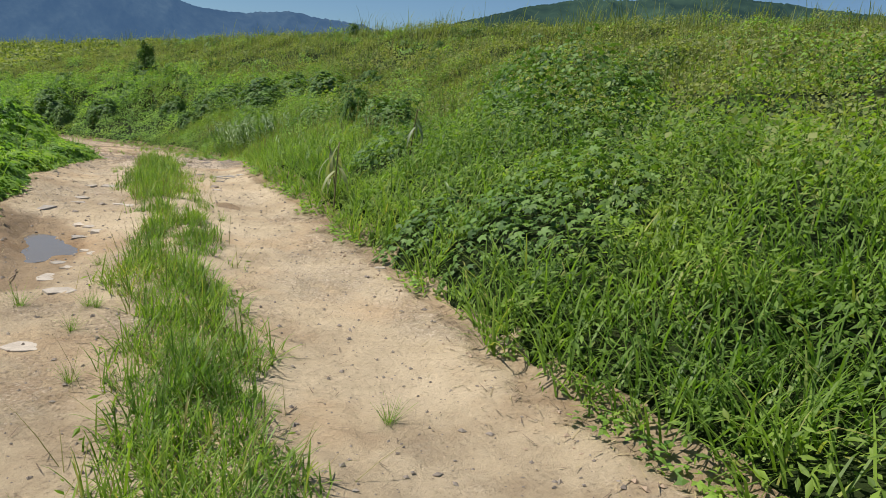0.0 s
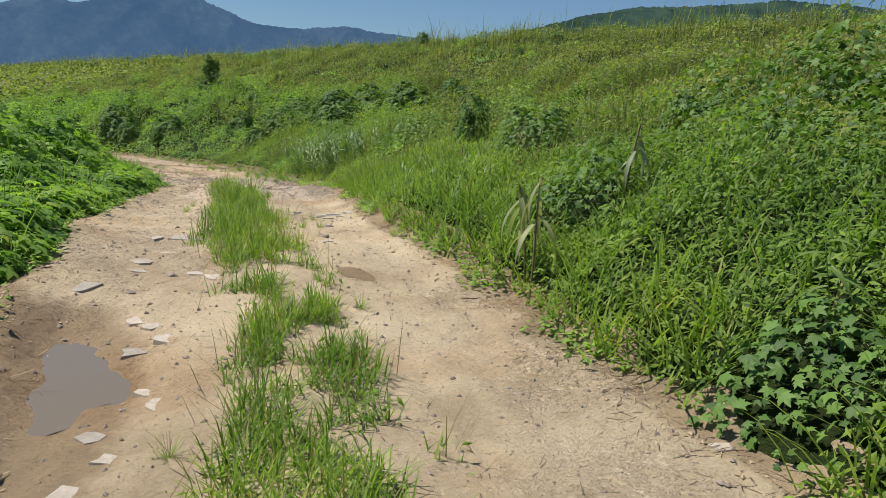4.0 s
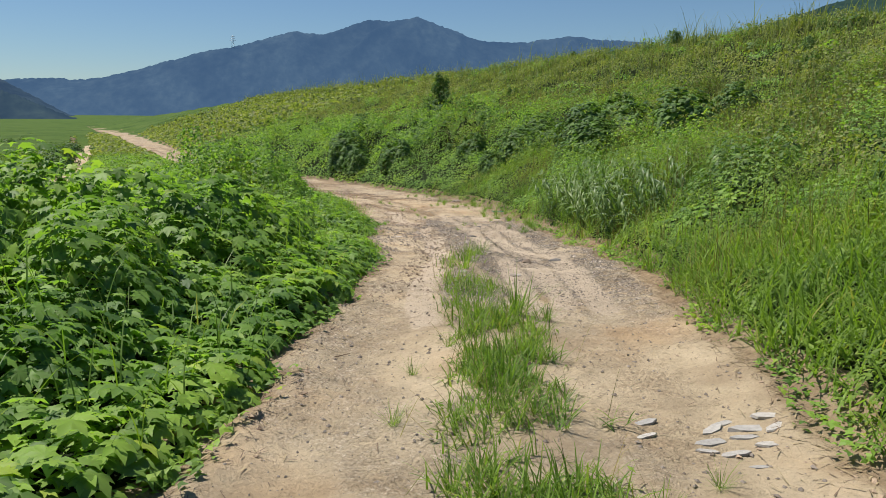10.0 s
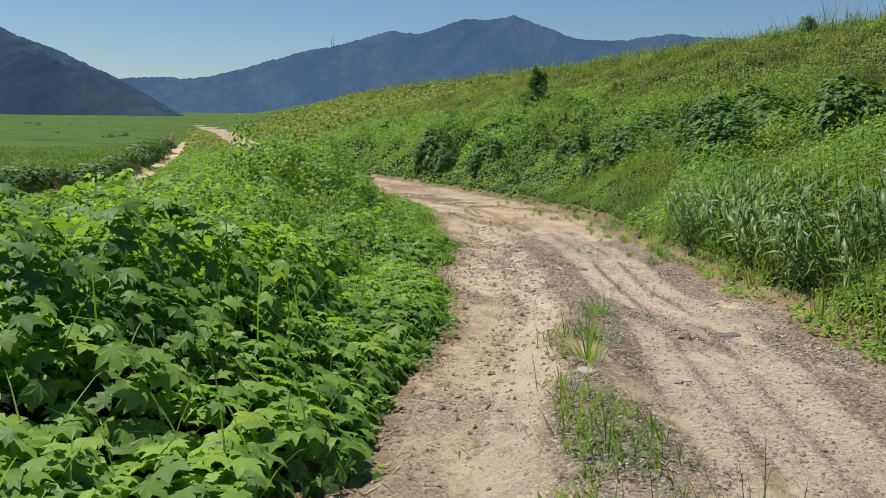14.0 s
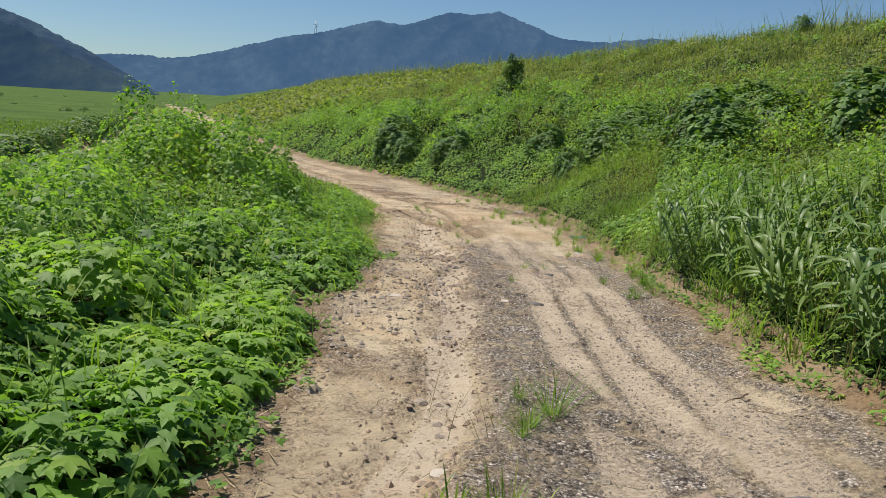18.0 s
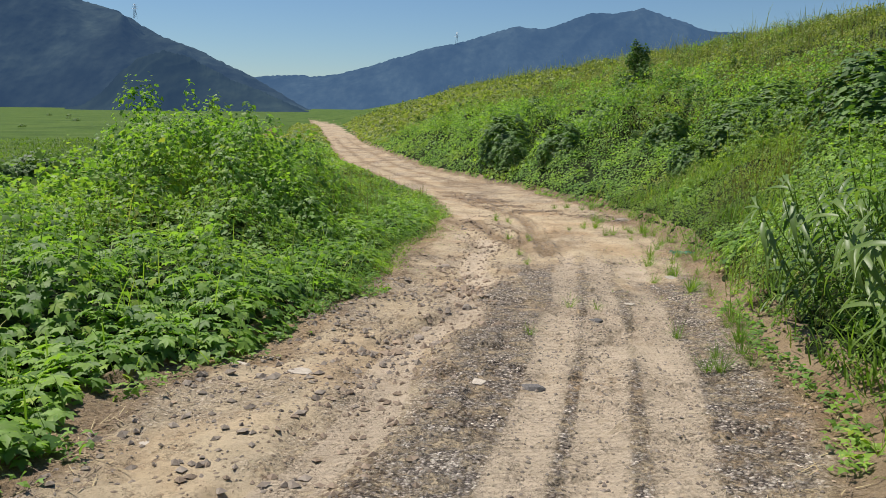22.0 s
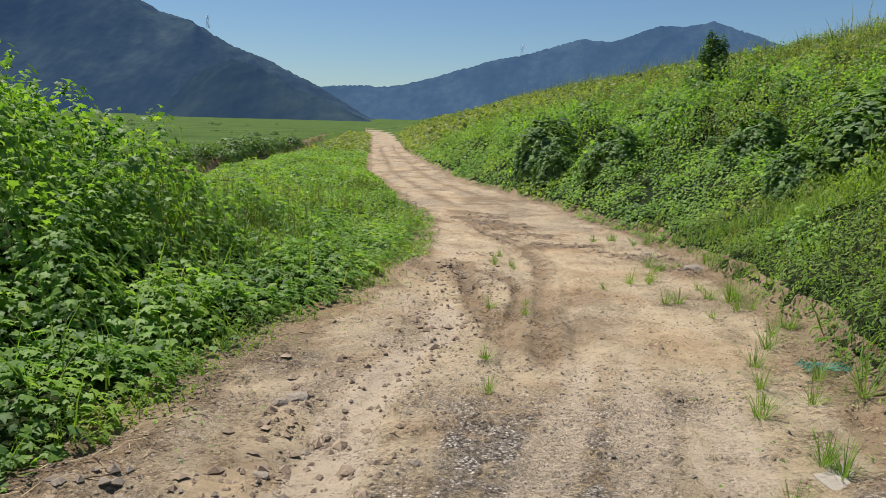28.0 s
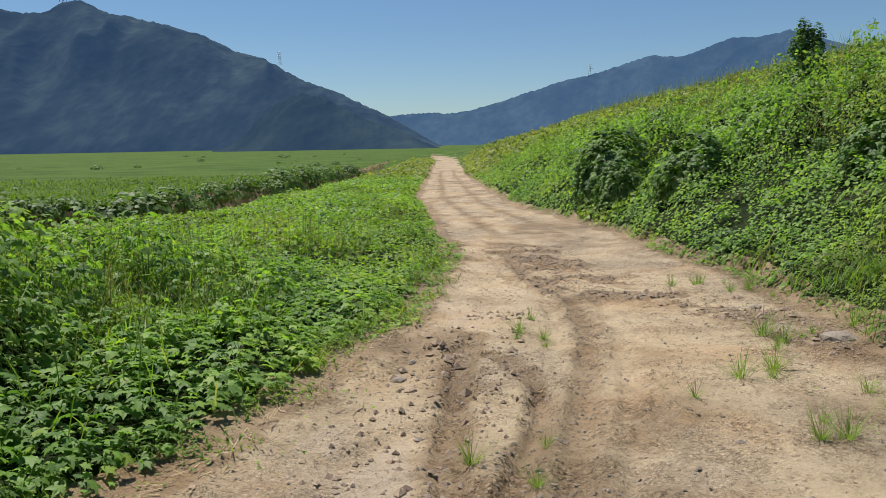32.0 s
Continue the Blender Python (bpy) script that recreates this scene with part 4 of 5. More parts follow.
x, y = spread(rs, -20, 42, 55, 150, 9)
foliage("slope_weeds", "far olive weeds along the track and embankment", rs, x, y, 0.42, (DIAM, DIAM_F), M_OLIVE, (0, 1, 2), 0.5, 0.9)
x, y = spread(rs, -4, 24, -39, 14, 430)
d = near_path(x, y)
sel = d < 6.5
blades("roadside_grass", "long green grass growing at the edge of the track", rs, x[sel], y[sel], 0.36, 0.013, M_GRASS, (2,), 1.25, droop=0.6)
x, y = spread(rs, 4, 13, -31, -14, 560)
sel = (x - xr(y) > 0.0) & (x - xr(y) < 3.4)
foliage("roadside_weeds", "fresh small-leaved weeds among the roadside grass", rs, x[sel], y[sel], 0.070, (LANCE, LANCE_F), M_WEED, (1, 2), 0.45, 0.9)
x, y = spread(rs, 4, 15, -33, -15, 120)
sel = (x - xr(y) > 0.0) & (x - xr(y) < 5.5) & (fbm(x * 0.9 + 31, y * 0.9) > 0.40)
blades("roadside_grass", "lush bright grass beside the wheel track", rs, x[sel], y[sel], 0.34, 0.016, M_GRASS, (1, 2), 1.2, droop=0.6, frac=1.25)
x, y = spread(rs, -4, 20, -39, 12, 22)
sel = near_path(x, y) < 6.5
blades("stray_grass", "stray grass blades poking out of the vines", rs, x[sel], y[sel], 0.5, 0.009, M_GRASS, (0, 1), 0.8, droop=0.5, frac=1.5)
x, y = spread(rs, 4, 40, -42, 40, 9)
d = near_path(x, y)
sel = (d >= 6.0) & (x > xr(y))
blades("slope_grass", "seeding grass on the embankment", rs, x[sel], y[sel], 0.55, 0.018, M_GRASS, (1, 2), 0.7, droop=0.4)
x, y = spread(rs, 5, 26, -24, 20, 52)
sel = fbm(x * 0.6 + 5, y * 0.6) > 0.46
blades("seeding_weeds", "brown-tipped seeding weed stalks on the slope", rs, x[sel], y[sel], 0.75, 0.007, M_SEED, (1, 2), 0.35, droop=0.15, category="weeds")
x, y = spread(rs, 14, 38, -25, 60, 14)
k = (x - xr(y) > 7 + 5 * (fbm(x * 0.5, y * 0.5) - 0.5)) & (fbm(x * 0.7 + 9, y * 0.7) > 0.40)
x, y = x[k], y[k]
blades("bank_stems", "upright brown-green weed stems on the upper embankment", rs, x, y, 0.45 + 0.75 * fbm(x * 0.9, y * 0.9), 0.026, M_OLIVE, None, 0.3, droop=0.2, base=terrain)
k = rs.uniform(0, 1, len(x)) < 0.25
x, y = x[k], y[k]
blades("bank_stems", "brown seeding weed stems on the upper embankment", rs, x, y, 0.6 + 0.8 * fbm(x * 0.9, y * 0.9), 0.022, M_SEED, None, 0.25, droop=0.2, base=terrain)
x, y = spread(rs, -52, -1, 9, 62, 62)
k = (xl(y) - x > ditch_at(y) + 1.1) & (rs.uniform(0, 1, len(x)) < 1.25 - np.hypot(x, y) / 52)
x, y = x[k], y[k]
blades("field_grass", "short green grass of the flat field", rs, x, y, 0.06 + 0.42 * fbm(x * 0.22, y * 0.22) ** 1.5, 0.026 + 0.0009 * y, M_FIELD, None, 1.3, droop=0.5, base=terrain)
y = rs.uniform(12, 80, 12000)
x = xl(y) - ditch_at(y) - 1.6 - np.abs(rs.normal(0, 0.8, len(y)))
blades("bank_grass", "grass hanging over the edge of the ditch", rs, x, y, 0.2 + 0.9 * fbm(x * 0.5, y * 0.5) ** 2, 0.04, M_FIELD, None, 0.9, droop=0.6, base=terrain)
y = rs.uniform(-40, 150, 15000)
x = crest_x(y) + rs.normal(-1.0, 2.2, len(y))
blades("crest_grass", "ragged tall weeds along the crest of the embankment", rs, x, y, 0.35 + 3.0 * fbm(y * 0.9, x * 0.5) ** 2, 0.034, M_OLIVE, None, 0.5, droop=0.3, base=terrain)

# the grass strip between the wheel tracks: a low mat, taller clumps, thin seed stalks, a few broad leaves and straw
def on_strip(n, y0, y1, wide, edge=0.0):
    y = rs.uniform(y0, y1, n)
    half = wide * (0.75 + 0.9 * (fbm(y * 1.4, 0 * y + 2) - 0.35)) * (1 - 0.25 * sstep(y, -22, -16))
    x = np.interp(y, STRIP_Y, STRIP_X) - 0.07 + half * (rs.beta(1.5, 1.5, n) * 2 - 1) + 0.25 * (fbm(y * 0.8, 0 * y + 12) - 0.5)
    k = fbm(x * 2.4, y * 1.9 + 5) > 0.39 + edge + 0.11 * sstep(y, -20, -18) + 0.03 * sstep(y, -16, -14)
    k &= rs.uniform(0, 1, n) > 0.72 * sstep(y, -19.6, -18.2)
    return x[k], y[k]


x, y = on_strip(17000, -33.8, -14.8, 0.54)
blades("centre_grass", "low mat of green grass between two wheel tracks", rs, x, y, 0.085 + 0.13 * fbm(x * 2.3 + 4, y * 2.3), 0.0085, M_GRASS, None, 1.5, base=road_z, droop=0.45)
x, y = on_strip(11000, -33.8, -14.8, 0.46, 0.06)
k = billow(x * 2.2, y * 2.2) > 0.42
x, y = x[k], y[k]
blades("centre_grass", "clumps of bright green grass between two wheel tracks", rs, x, y, 0.16 + 0.17 * fbm(x * 1.9, y * 1.9 + 3), 0.0085, M_GRASS, None, 0.75, base=road_z, droop=0.4)
x, y = on_strip(2200, -33.8, -13, 0.66)
blades("seed_stalks", "thin brown seed stalks leaning out of the centre grass", rs, x, y, 0.30, 0.0045, M_SEED, None, 1.5, category="grass", droop=0.2, base=road_z)
x, y = on_strip(3000, -33.8, -15, 0.58, 0.04)
n = len(x)
v, f = scatter(LANCE, LANCE_F, np.stack([x, y, road_z(x, y) + rs.uniform(0.02, 0.10, n)], 1), unit(rs, n) * (1, 1, 0.5), np.array([0, 0, 1.0]) + 0.6 * unit(rs, n), rs.uniform(0.03, 0.07, n))
tagged(new("centre_weeds", mesh_of("centre_weeds", v, f, M_WEED)), "small broad-leaved weeds in the centre grass", "weeds", kind="stuff")

# low small-leaved weeds and grass on the bare margin between the vines and the sand
y = rs.uniform(-8, 9, 15000)
x = xl(y) - 0.55 + np.abs(rs.normal(0, 0.34, len(y)))
k = fbm(x * 2.6 + 8, y * 2.6) > 0.44 + 0.35 * sstep(x - xl(y), -0.15, 0.35)
x, y = x[k], y[k]
n = len(x)
v, f = scatter(LANCE, LANCE_F, np.stack([x, y, np.maximum(road_z(x, y), terrain(x, y)) + rs.uniform(0.005, 0.11, n)], 1), unit(rs, n) * (1, 1, 0.4), np.array([0, 0, 1.0]) + 0.6 * unit(rs, n), rs.uniform(0.025, 0.06, n))
tagged(new("margin_weeds", mesh_of("margin_weeds", v, f, M_WEED)), "low green weeds creeping over the bare margin of the track", "weeds", kind="stuff")
k = rs.uniform(0, 1, n) < 0.22
blades("margin_grass", "short grass on the bare margin of the track", rs, x[k], y[k], 0.14, 0.008, M_GRASS, None, 1.0, base=lambda a, b: np.maximum(road_z(a, b), terrain(a, b)), droop=0.4)

# leaves and seedlings straying from the weeds on to the bare soil
y = rs.uniform(-36, 12, 11000)
side = rs.uniform(0, 1, len(y)) < 0.5
off = rs.exponential(0.10, len(y)) - 0.12
keep = (fbm(y * 2.2, 5.0 * side) > 0.44) & (off < np.where(y < -17, 0.08, 0.12))
wide = ((y > -7) & (y < 6) & ~side) | ((y > -5) & (y < 2) & side)
off = np.where(wide, rs.exponential(0.38, len(y)) - 0.1, off)
keep = np.where(wide, (fbm(xr(y) * 2.5 - off * 2.5, y * 2.5) > 0.50) & (off < np.where(side, 0.5, 1.3)), keep)
sized = np.where(wide, 0.42, 1.0)[keep]
x = np.where(side, xl(y) + off, xr(y) - off)[keep]
y = y[keep]
n = len(x)
v, f = scatter(TRI, TRI_F, np.stack([x, y, np.maximum(road_z(x, y), ground_z(x, y)) + sized * rs.uniform(0.008, 0.09, n)], 1), unit(rs, n) * (1, 1, 0.3), np.array([0, 0, 1.0]) + 0.5 * unit(rs, n), sized * rs.uniform(0.03, 0.075, n))
tagged(new("seedlings", mesh_of("seedlings", v, f, M_HOP)), "small green seedlings at the edge of the bare soil", "weeds", kind="stuff")


# ---- things: stones and slabs on the track ----
def stone_bm(rs, flat=0.6):
    bm = bmesh.new()
    bmesh.ops.create_icosphere(bm, subdivisions=2, radius=0.5)
    off = rs.uniform(0, 50, 3)
    for v in bm.verts:
        n = noise.noise(Vector(v.co * 2.3) + Vector(off)) * 0.42 + noise.noise(Vector(v.co * 6) + Vector(off)) * 0.16
        v.co *= 1 + n
        v.co.z *= flat
        v.co.x *= 1.15
        if v.co.z < -0.16:
            v.co.z = -0.16 - (v.co.z + 0.16) * 0.15
    return bm


def slab_bm(rs):
    bm = bmesh.new()
    n = rs.randint(6, 9)
    a = np.linspace(0, 2 * math.pi, n, endpoint=False) + rs.uniform(-0.16, 0.16, n)
    ring = [bm.verts.new((math.cos(t) * 0.5 * q, math.sin(t) * 0.40 * q, -0.14)) for t, q in zip(a, rs.uniform(0.60, 1.2, n))]
    f = bm.faces.new(ring)
    up = bmesh.ops.extrude_face_region(bm, geom=[f])
    for v in up["geom"]:
        if isinstance(v, bmesh.types.BMVert):
            v.co.z += 0.24 + 0.03 * rs.uniform(-1, 1)
            v.co.x *= 0.95
            v.co.y *= 0.95
    bmesh.ops.recalc_face_normals(bm, faces=bm.faces)
    bmesh.ops.bevel(bm, geom=list(bm.edges), offset=0.012, segments=1, affect="EDGES", profile=0.5)
    return bm


def bm_mesh(name, bm, mat, smooth):
    me = bpy.data.meshes.new(name)
    bm.to_mesh(me)
    bm.free()
    for p in me.polygons:
        p.use_smooth = smooth
    me.materials.append(mat)
    return me


rs = np.random.RandomState(23)
SLABS = [bm_mesh("slab", slab_bm(rs), M_SLAB, False) for _ in range(6)]
SHARDS = [bm_mesh("shard", slab_bm(rs), M_PLASTER, False) for _ in range(3)]
STONES = [bm_mesh("stone", stone_bm(rs), M_STONE, False) for _ in range(5)]
CLODS = [bm_mesh("clod", stone_bm(rs, 0.75), M_CLOD, False) for _ in range(3)]
DARKS = [bm_mesh("dark_stone", stone_bm(rs, 0.4), M_DARKSTONE, False) for _ in range(3)]


def lay(name, me, x, y, size, label, category, group, sink=0.0, tilt=6, thick=1.0, flake=False):
    ob = new(name, me)
    around = np.array([0, 0.35, -0.35, 0, 0, 0.25, -0.25]) * size
    z = float(np.percentile(road_z(x + around, y + np.roll(around, 3)), 30)) + (0.007 if thick < 0.8 else 0.0)
    ob.matrix_world = pose(x, y, z - sink * size, rs.uniform(-tilt, tilt), rs.uniform(-tilt, tilt), rs.uniform(-25, 25) if flake else rs.uniform(0, 360)) @ Matrix.Diagonal((size * (1.5 if flake else 1.0), size * (0.6 if flake else 1.0), size * thick, 1.0))
    return tagged(ob, label, category, group)


SLABS_A = [(3.80, -28.08, 0.24), (4.62, -25.78, 0.25), (4.39, -25.84, 0.20), (4.56, -25.47, 0.15), (4.00, -26.93, 0.17), (3.82, -27.51, 0.30), (4.32, -26.49, 0.14), (4.32, -26.72, 0.16),
           (4.02, -27.22, 0.13), (3.38, -29.24, 0.24), (5.24, -24.47, 0.26), (6.27, -28.37, 0.15)]
SLABS_B = [(5.22, -24.16, 0.34), (4.86, -23.75, 0.22), (4.80, -23.98, 0.24), (4.24, -24.50, 0.42), (5.58, -22.77, 0.38), (5.13, -23.43, 0.18), (4.51, -25.30, 0.18),
           (7.69, -21.44, 0.28), (7.39, -21.52, 0.17), (7.44, -21.66, 0.13), (7.18, -21.25, 0.17), (7.66, -21.64, 0.15), (7.91, -21.36, 0.20), (5.43, -22.76, 0.30), (5.18, -22.73, 0.20),
           (5.55, -22.96, 0.17), (6.71, -23.31, 0.20)]
SLABS_C = [(8.16, -14.35, 0.18), (8.54, -16.00, 0.20), (7.90, -15.92, 0.17), (7.95, -10.85, 0.36), (8.56, -9.53, 0.18), (9.73, -9.70, 0.15), (8.14, -9.47, 0.22), (12.55, -4.61, 0.28),
           (12.61, -4.45, 0.18), (11.41, -6.84, 0.12)]
for k, (x, y, s) in enumerate(SLABS_A + SLABS_B + SLABS_C):
    if 7 <= k - len(SLABS_A) <= 12:
        lay("plaster_chunk", SHARDS[k % 3], x, y, s * 0.9, "white broken plaster shard lying in the dirt", "plaster", "plaster shards in the track", 0.02, 3, 0.38, True)
    else:
        lay("concrete_chunk", SLABS[k % 6], x, y, s, "pale broken concrete slab lying flat in the dirt", "concrete", "concrete chunks in the track", 0.085 if s > 0.3 else 0.055, 0.8, 0.36 if s > 0.3 else 0.6)
for x, y, s in ((7.50, -21.38, 0.16), (7.58, -21.52, 0.13), (7.30, -21.62, 0.10), (7.80, -21.50, 0.12), (7.62, -21.30, 0.11), (7.10, -21.42, 0.09), (7.46, -21.80, 0.08)):
    lay("plaster_chunk", SHARDS[int(s * 100) % 3], x, y, s, "white broken plaster shard lying in the dirt", "plaster", "plaster shards in the track", 0.02, 4, 0.38, True)
STONES_A = [(4.58, -24.68, 0.07), (5.06, -24.88, 0.05), (4.96, -24.28, 0.09), (6.75, -23.11, 0.11), (7.00, -22.60, 0.09), (5.48, -22.32, 0.05), (9.25, -14.67, 0.15), (7.22, -17.73, 0.08),
            (8.49, -16.05, 0.09), (8.27, -13.05, 0.11), (8.31, -13.47, 0.06), (8.28, -13.67, 0.05), (8.37, -13.13, 0.05), (9.15, -8.47, 0.09), (9.68, -6.94, 0.11), (8.73, -11.37, 0.07)]
STONES_B = [(9.31, -8.25, 0.08), (9.76, -7.02, 0.12), (9.37, -7.90, 0.10), (9.32, -8.30, 0.08), (9.47, -8.64, 0.11), (9.13, -8.80, 0.07), (9.52, -5.83, 0.08), (10.09, -4.74, 0.10), (9.55, -3.71, 0.15),
            (9.48, -3.82, 0.11), (9.81, -4.46, 0.06), (9.70, -4.91, 0.08), (10.43, -4.68, 0.06), (10.09, -4.14, 0.06), (9.94, -5.59, 0.08), (10.13, 0.72, 0.10), (9.99, 0.99, 0.11), (9.98, 1.56, 0.08)]
STONES_C = [(10.37, -0.15, 0.06), (13.62, 2.78, 0.26), (12.19, -0.10, 0.05), (10.30, -0.57, 0.05), (13.2, 3.3, 0.14), (12.9, 4.1, 0.12), (13.3, 4.6, 0.15)]
for k, (x, y, s) in enumerate(STONES_A + STONES_B + STONES_C):
    lay("stone", (STONES + CLODS)[k % 8], x, y, s, "small rough brown-grey stone on the sandy track", "stone", "stones on the track", 0.02)
for x, y, s in ((9.65, -14.73, 0.17), (10.87, -7.78, 0.11), (10.08, -9.74, 0.15), (7.05, -22.6, 0.09)):
    lay("dark_stone", DARKS[int(s * 100) % 3], x, y, s, "dark grey flat stone bedded in gravel", "stone", "stones on the track", 0.02)


# ---- pebbles, clods, litter: too many to count ----
OCTA_V = np.array([(0.55, 0.1, 0), (-0.1, 0.5, 0.05), (-0.6, -0.05, 0), (0.1, -0.45, -0.04), (0.08, 0.05, 0.34), (-0.05, 0, -0.3)])
OCTA_F = np.array([(0, 1, 4), (1, 2, 4), (2, 3, 4), (3, 0, 4), (1, 0, 5), (2, 1, 5), (3, 2, 5), (0, 3, 5)])


def pebbles(name, label, x, y, size, mat):
    n = len(x)
    up = np.array([0, 0, 1.0]) + 0.25 * unit(rs, n)
    ang = rs.uniform(0, 6.28, n)
    z = road_z(x, y) + size * 0.10
    v, f = scatter(OCTA_V, OCTA_F, np.stack([x, y, z], 1), np.stack([np.cos(ang), np.sin(ang), 0 * ang], 1), up, size[:, None] * rs.uniform(0.6, 1.25, (n, 3)))
    tagged(new(name, mesh_of(name, v, f, mat, False)), label, "gravel", kind="stuff")


def on_road(n, y0, y1, a=0.02, b=0.98):
    y = rs.uniform(y0, y1, n)
    return xl(y) + (xr(y) - xl(y)) * rs.uniform(a, b, n), y


x, y = on_road(30000, -18, 6, 0.04, 0.97)
k = (fbm(x * 2.2, y * 0.45 + 7) > 0.34) & (x - gully_x(y) > 0.2) & (y < -2.6 + 1.2 * (fbm(x * 1.5, y * 0.5) - 0.5))
pebbles("gravel", "fine grey gravel scattered over the track", x[k], y[k], 0.009 + 0.024 * rs.uniform(0, 1, k.sum()) ** 3, M_STONE)
y = rs.uniform(-17, 3, 3200)
x = gully_x(y) + rs.choice((-0.26, 0.2), len(y)) + rs.normal(0, 0.13, len(y))
pebbles("soil_clods", "brown clods of soil along a washed-out gully", x, y, 0.014 + 0.05 * rs.uniform(0, 1, len(y)) ** 4, M_CLOD)
y = rs.uniform(-9, 4, 1100)
x = gully_x(y) + rs.normal(-0.1, 0.26, len(y))
k = fbm(x * 1.6 + 6, y * 1.6) > 0.56
x, y = x[k], y[k]
pebbles("soil_clods", "larger angular clods and stones beside the gully", x, y, 0.03 + 0.085 * rs.uniform(0, 1, len(y)) ** 3, M_CLOD)
x, y = on_road(1500, -13, -5, 0.0, 0.32)
k = fbm(x * 1.2 + 31, y * 1.2) > 0.46
pebbles("gravel", "coarse grey-brown rubble at the edge of the track", x[k], y[k], 0.016 + 0.065 * rs.uniform(0, 1, k.sum()) ** 3, M_STONE)
x, y = on_road(9000, 2.0, 12.0, 0.25, 0.99)
k = (wander(x, y, MUD_BAND, 0.7) < 0.55) & (fbm(x * 2.4, y * 2.4) > 0.44)
x, y = x[k], y[k]
pebbles("soil_clods", "muddy brown clods churned up on the track", x, y, 0.016 + 0.075 * rs.uniform(0, 1, len(y)) ** 4, M_CLOD)
x, y = on_road(26000, -4, 12, 0.03, 0.97)
k = (np.minimum(np.minimum(wander(x, y, RUNNEL), wander(x, y, LOOP)), np.minimum(wander(x, y, RUT, 0.1) * 0.8, wander(x, y, MUD_BAND, 0.7) * 0.5)) < 0.30 * fbm(x * 2, y * 2 + 9)) | (rs.uniform(0, 1, len(x)) < 0.16)
pebbles("gravel", "scattered small stones on damp sand", x[k], y[k], 0.008 + 0.03 * rs.uniform(0, 1, k.sum()) ** 4, M_STONE)
x, y = on_road(4500, -34, -17)
pebbles("gravel", "sparse small stones on the sandy track", x, y, 0.010 + 0.03 * rs.uniform(0, 1, len(y)) ** 4, M_STONE)
y = rs.uniform(-36, 12, 2600)
side = rs.uniform(0, 1, len(y)) < 0.5
x = np.where(side, xl(y) + np.abs(rs.normal(0, 0.16, len(y))), xr(y) - np.abs(rs.normal(0, 0.16, len(y))))
pebbles("soil_clods", "crumbs of brown soil at the edge of the weeds", x, y, 0.008 + 0.04 * rs.uniform(0, 1, len(y)) ** 4, M_CLOD)


def litter(name, label, x, y, length, mat):
    n = len(x)
    ang = rs.uniform(0, 6.28, n)
    z = road_z(x, y) + 0.008
    fwd = np.stack([np.cos(ang), np.sin(ang), 0.10 * rs.uniform(0, 1, n)], 1)
    v, f = scatter(BLADE, BLADE_F, np.stack([x, y, z], 1), fwd, np.tile((0.2, 0.1, 1.0), (n, 1)), np.stack([np.full(n, 0.006), length, length * 0.2], 1))
    tagged(new(name, mesh_of(name, v, f, mat)), label, "dry stems", kind="stuff")


M_STRAW = make_plain("dry_straw", (0.42, 0.33, 0.18), 0.8)
y = rs.uniform(-36, 10, 6000)
side = rs.uniform(0, 1, len(y)) < 0.5
x = np.where(side, xl(y) + np.abs(rs.normal(0, 0.2, len(y))) - 0.08, xr(y) - np.abs(rs.normal(0, 0.2, len(y))) + 0.08)
litter("dry_stems", "dark dead leaves and stems along the edge of the track", x, y, rs.uniform(0.02, 0.11, len(y)), M_WOOD)
y = rs.uniform(-36, 10, 2600)
side = rs.uniform(0, 1, len(y)) < 0.5
x = np.where(side, xl(y) + np.abs(rs.normal(0, 0.2, len(y))) - 0.05, xr(y) - np.abs(rs.normal(0, 0.2, len(y))) + 0.05)
litter("dry_stems", "dry straw and dead stems along the edge of the track", x, y, rs.uniform(0.03, 0.15, len(y)), M_STRAW)
y = rs.uniform(-34, -13, 900)
x = np.interp(y, STRIP_Y, STRIP_X) + rs.normal(0, 0.5, len(y))
litter("dry_stems", "dark bits of dry grass scattered between the wheel tracks", x, y, rs.uniform(0.03, 0.12, len(y)), M_WOOD)


# ---- grass tufts growing in the track ----
def tuft_mesh(seed, n, wide=0.007):
    r = np.random.RandomState(seed)
    a, q = r.uniform(0, 6.28, n), np.abs(r.normal(0, 0.10, n))
    ang = a + r.normal(0, 0.5, n)
    out = np.stack([np.cos(ang), np.sin(ang), 0 * ang], 1)
    fwd = out * r.uniform(0.1, 1.5, n)[:, None] + np.array([0, 0, 1.0])
    t = r.uniform(0.4, 1.05, n)
    v, f = scatter(BLADE, BLADE_F, np.stack([np.cos(a) * q, np.sin(a) * q, -0.03 + 0 * a], 1), fwd, -out, np.stack([np.full(n, 0.014) * r.uniform(0.7, 1.3, n), t, -t * r.uniform(0.1, 0.6, n)], 1))
    return mesh_of("grass_tuft", v, f, M_GRASS)


TUFTS = [tuft_mesh(s, 58) for s in (1, 2, 3, 4)]


def tuft(x, y, h, k):
    ob = new("grass_tuft", TUFTS[k % 4])
    ob.matrix_world = pose(x, y, float(road_z(np.array([x]), np.array([y]))[0]), 0, 0, 77 * k) @ Matrix.Scale(max(h, 0.16) * 0.95, 4)
    tagged(ob, "green grass tuft sprouting from the sandy track", "grass", "grass tufts on the track")


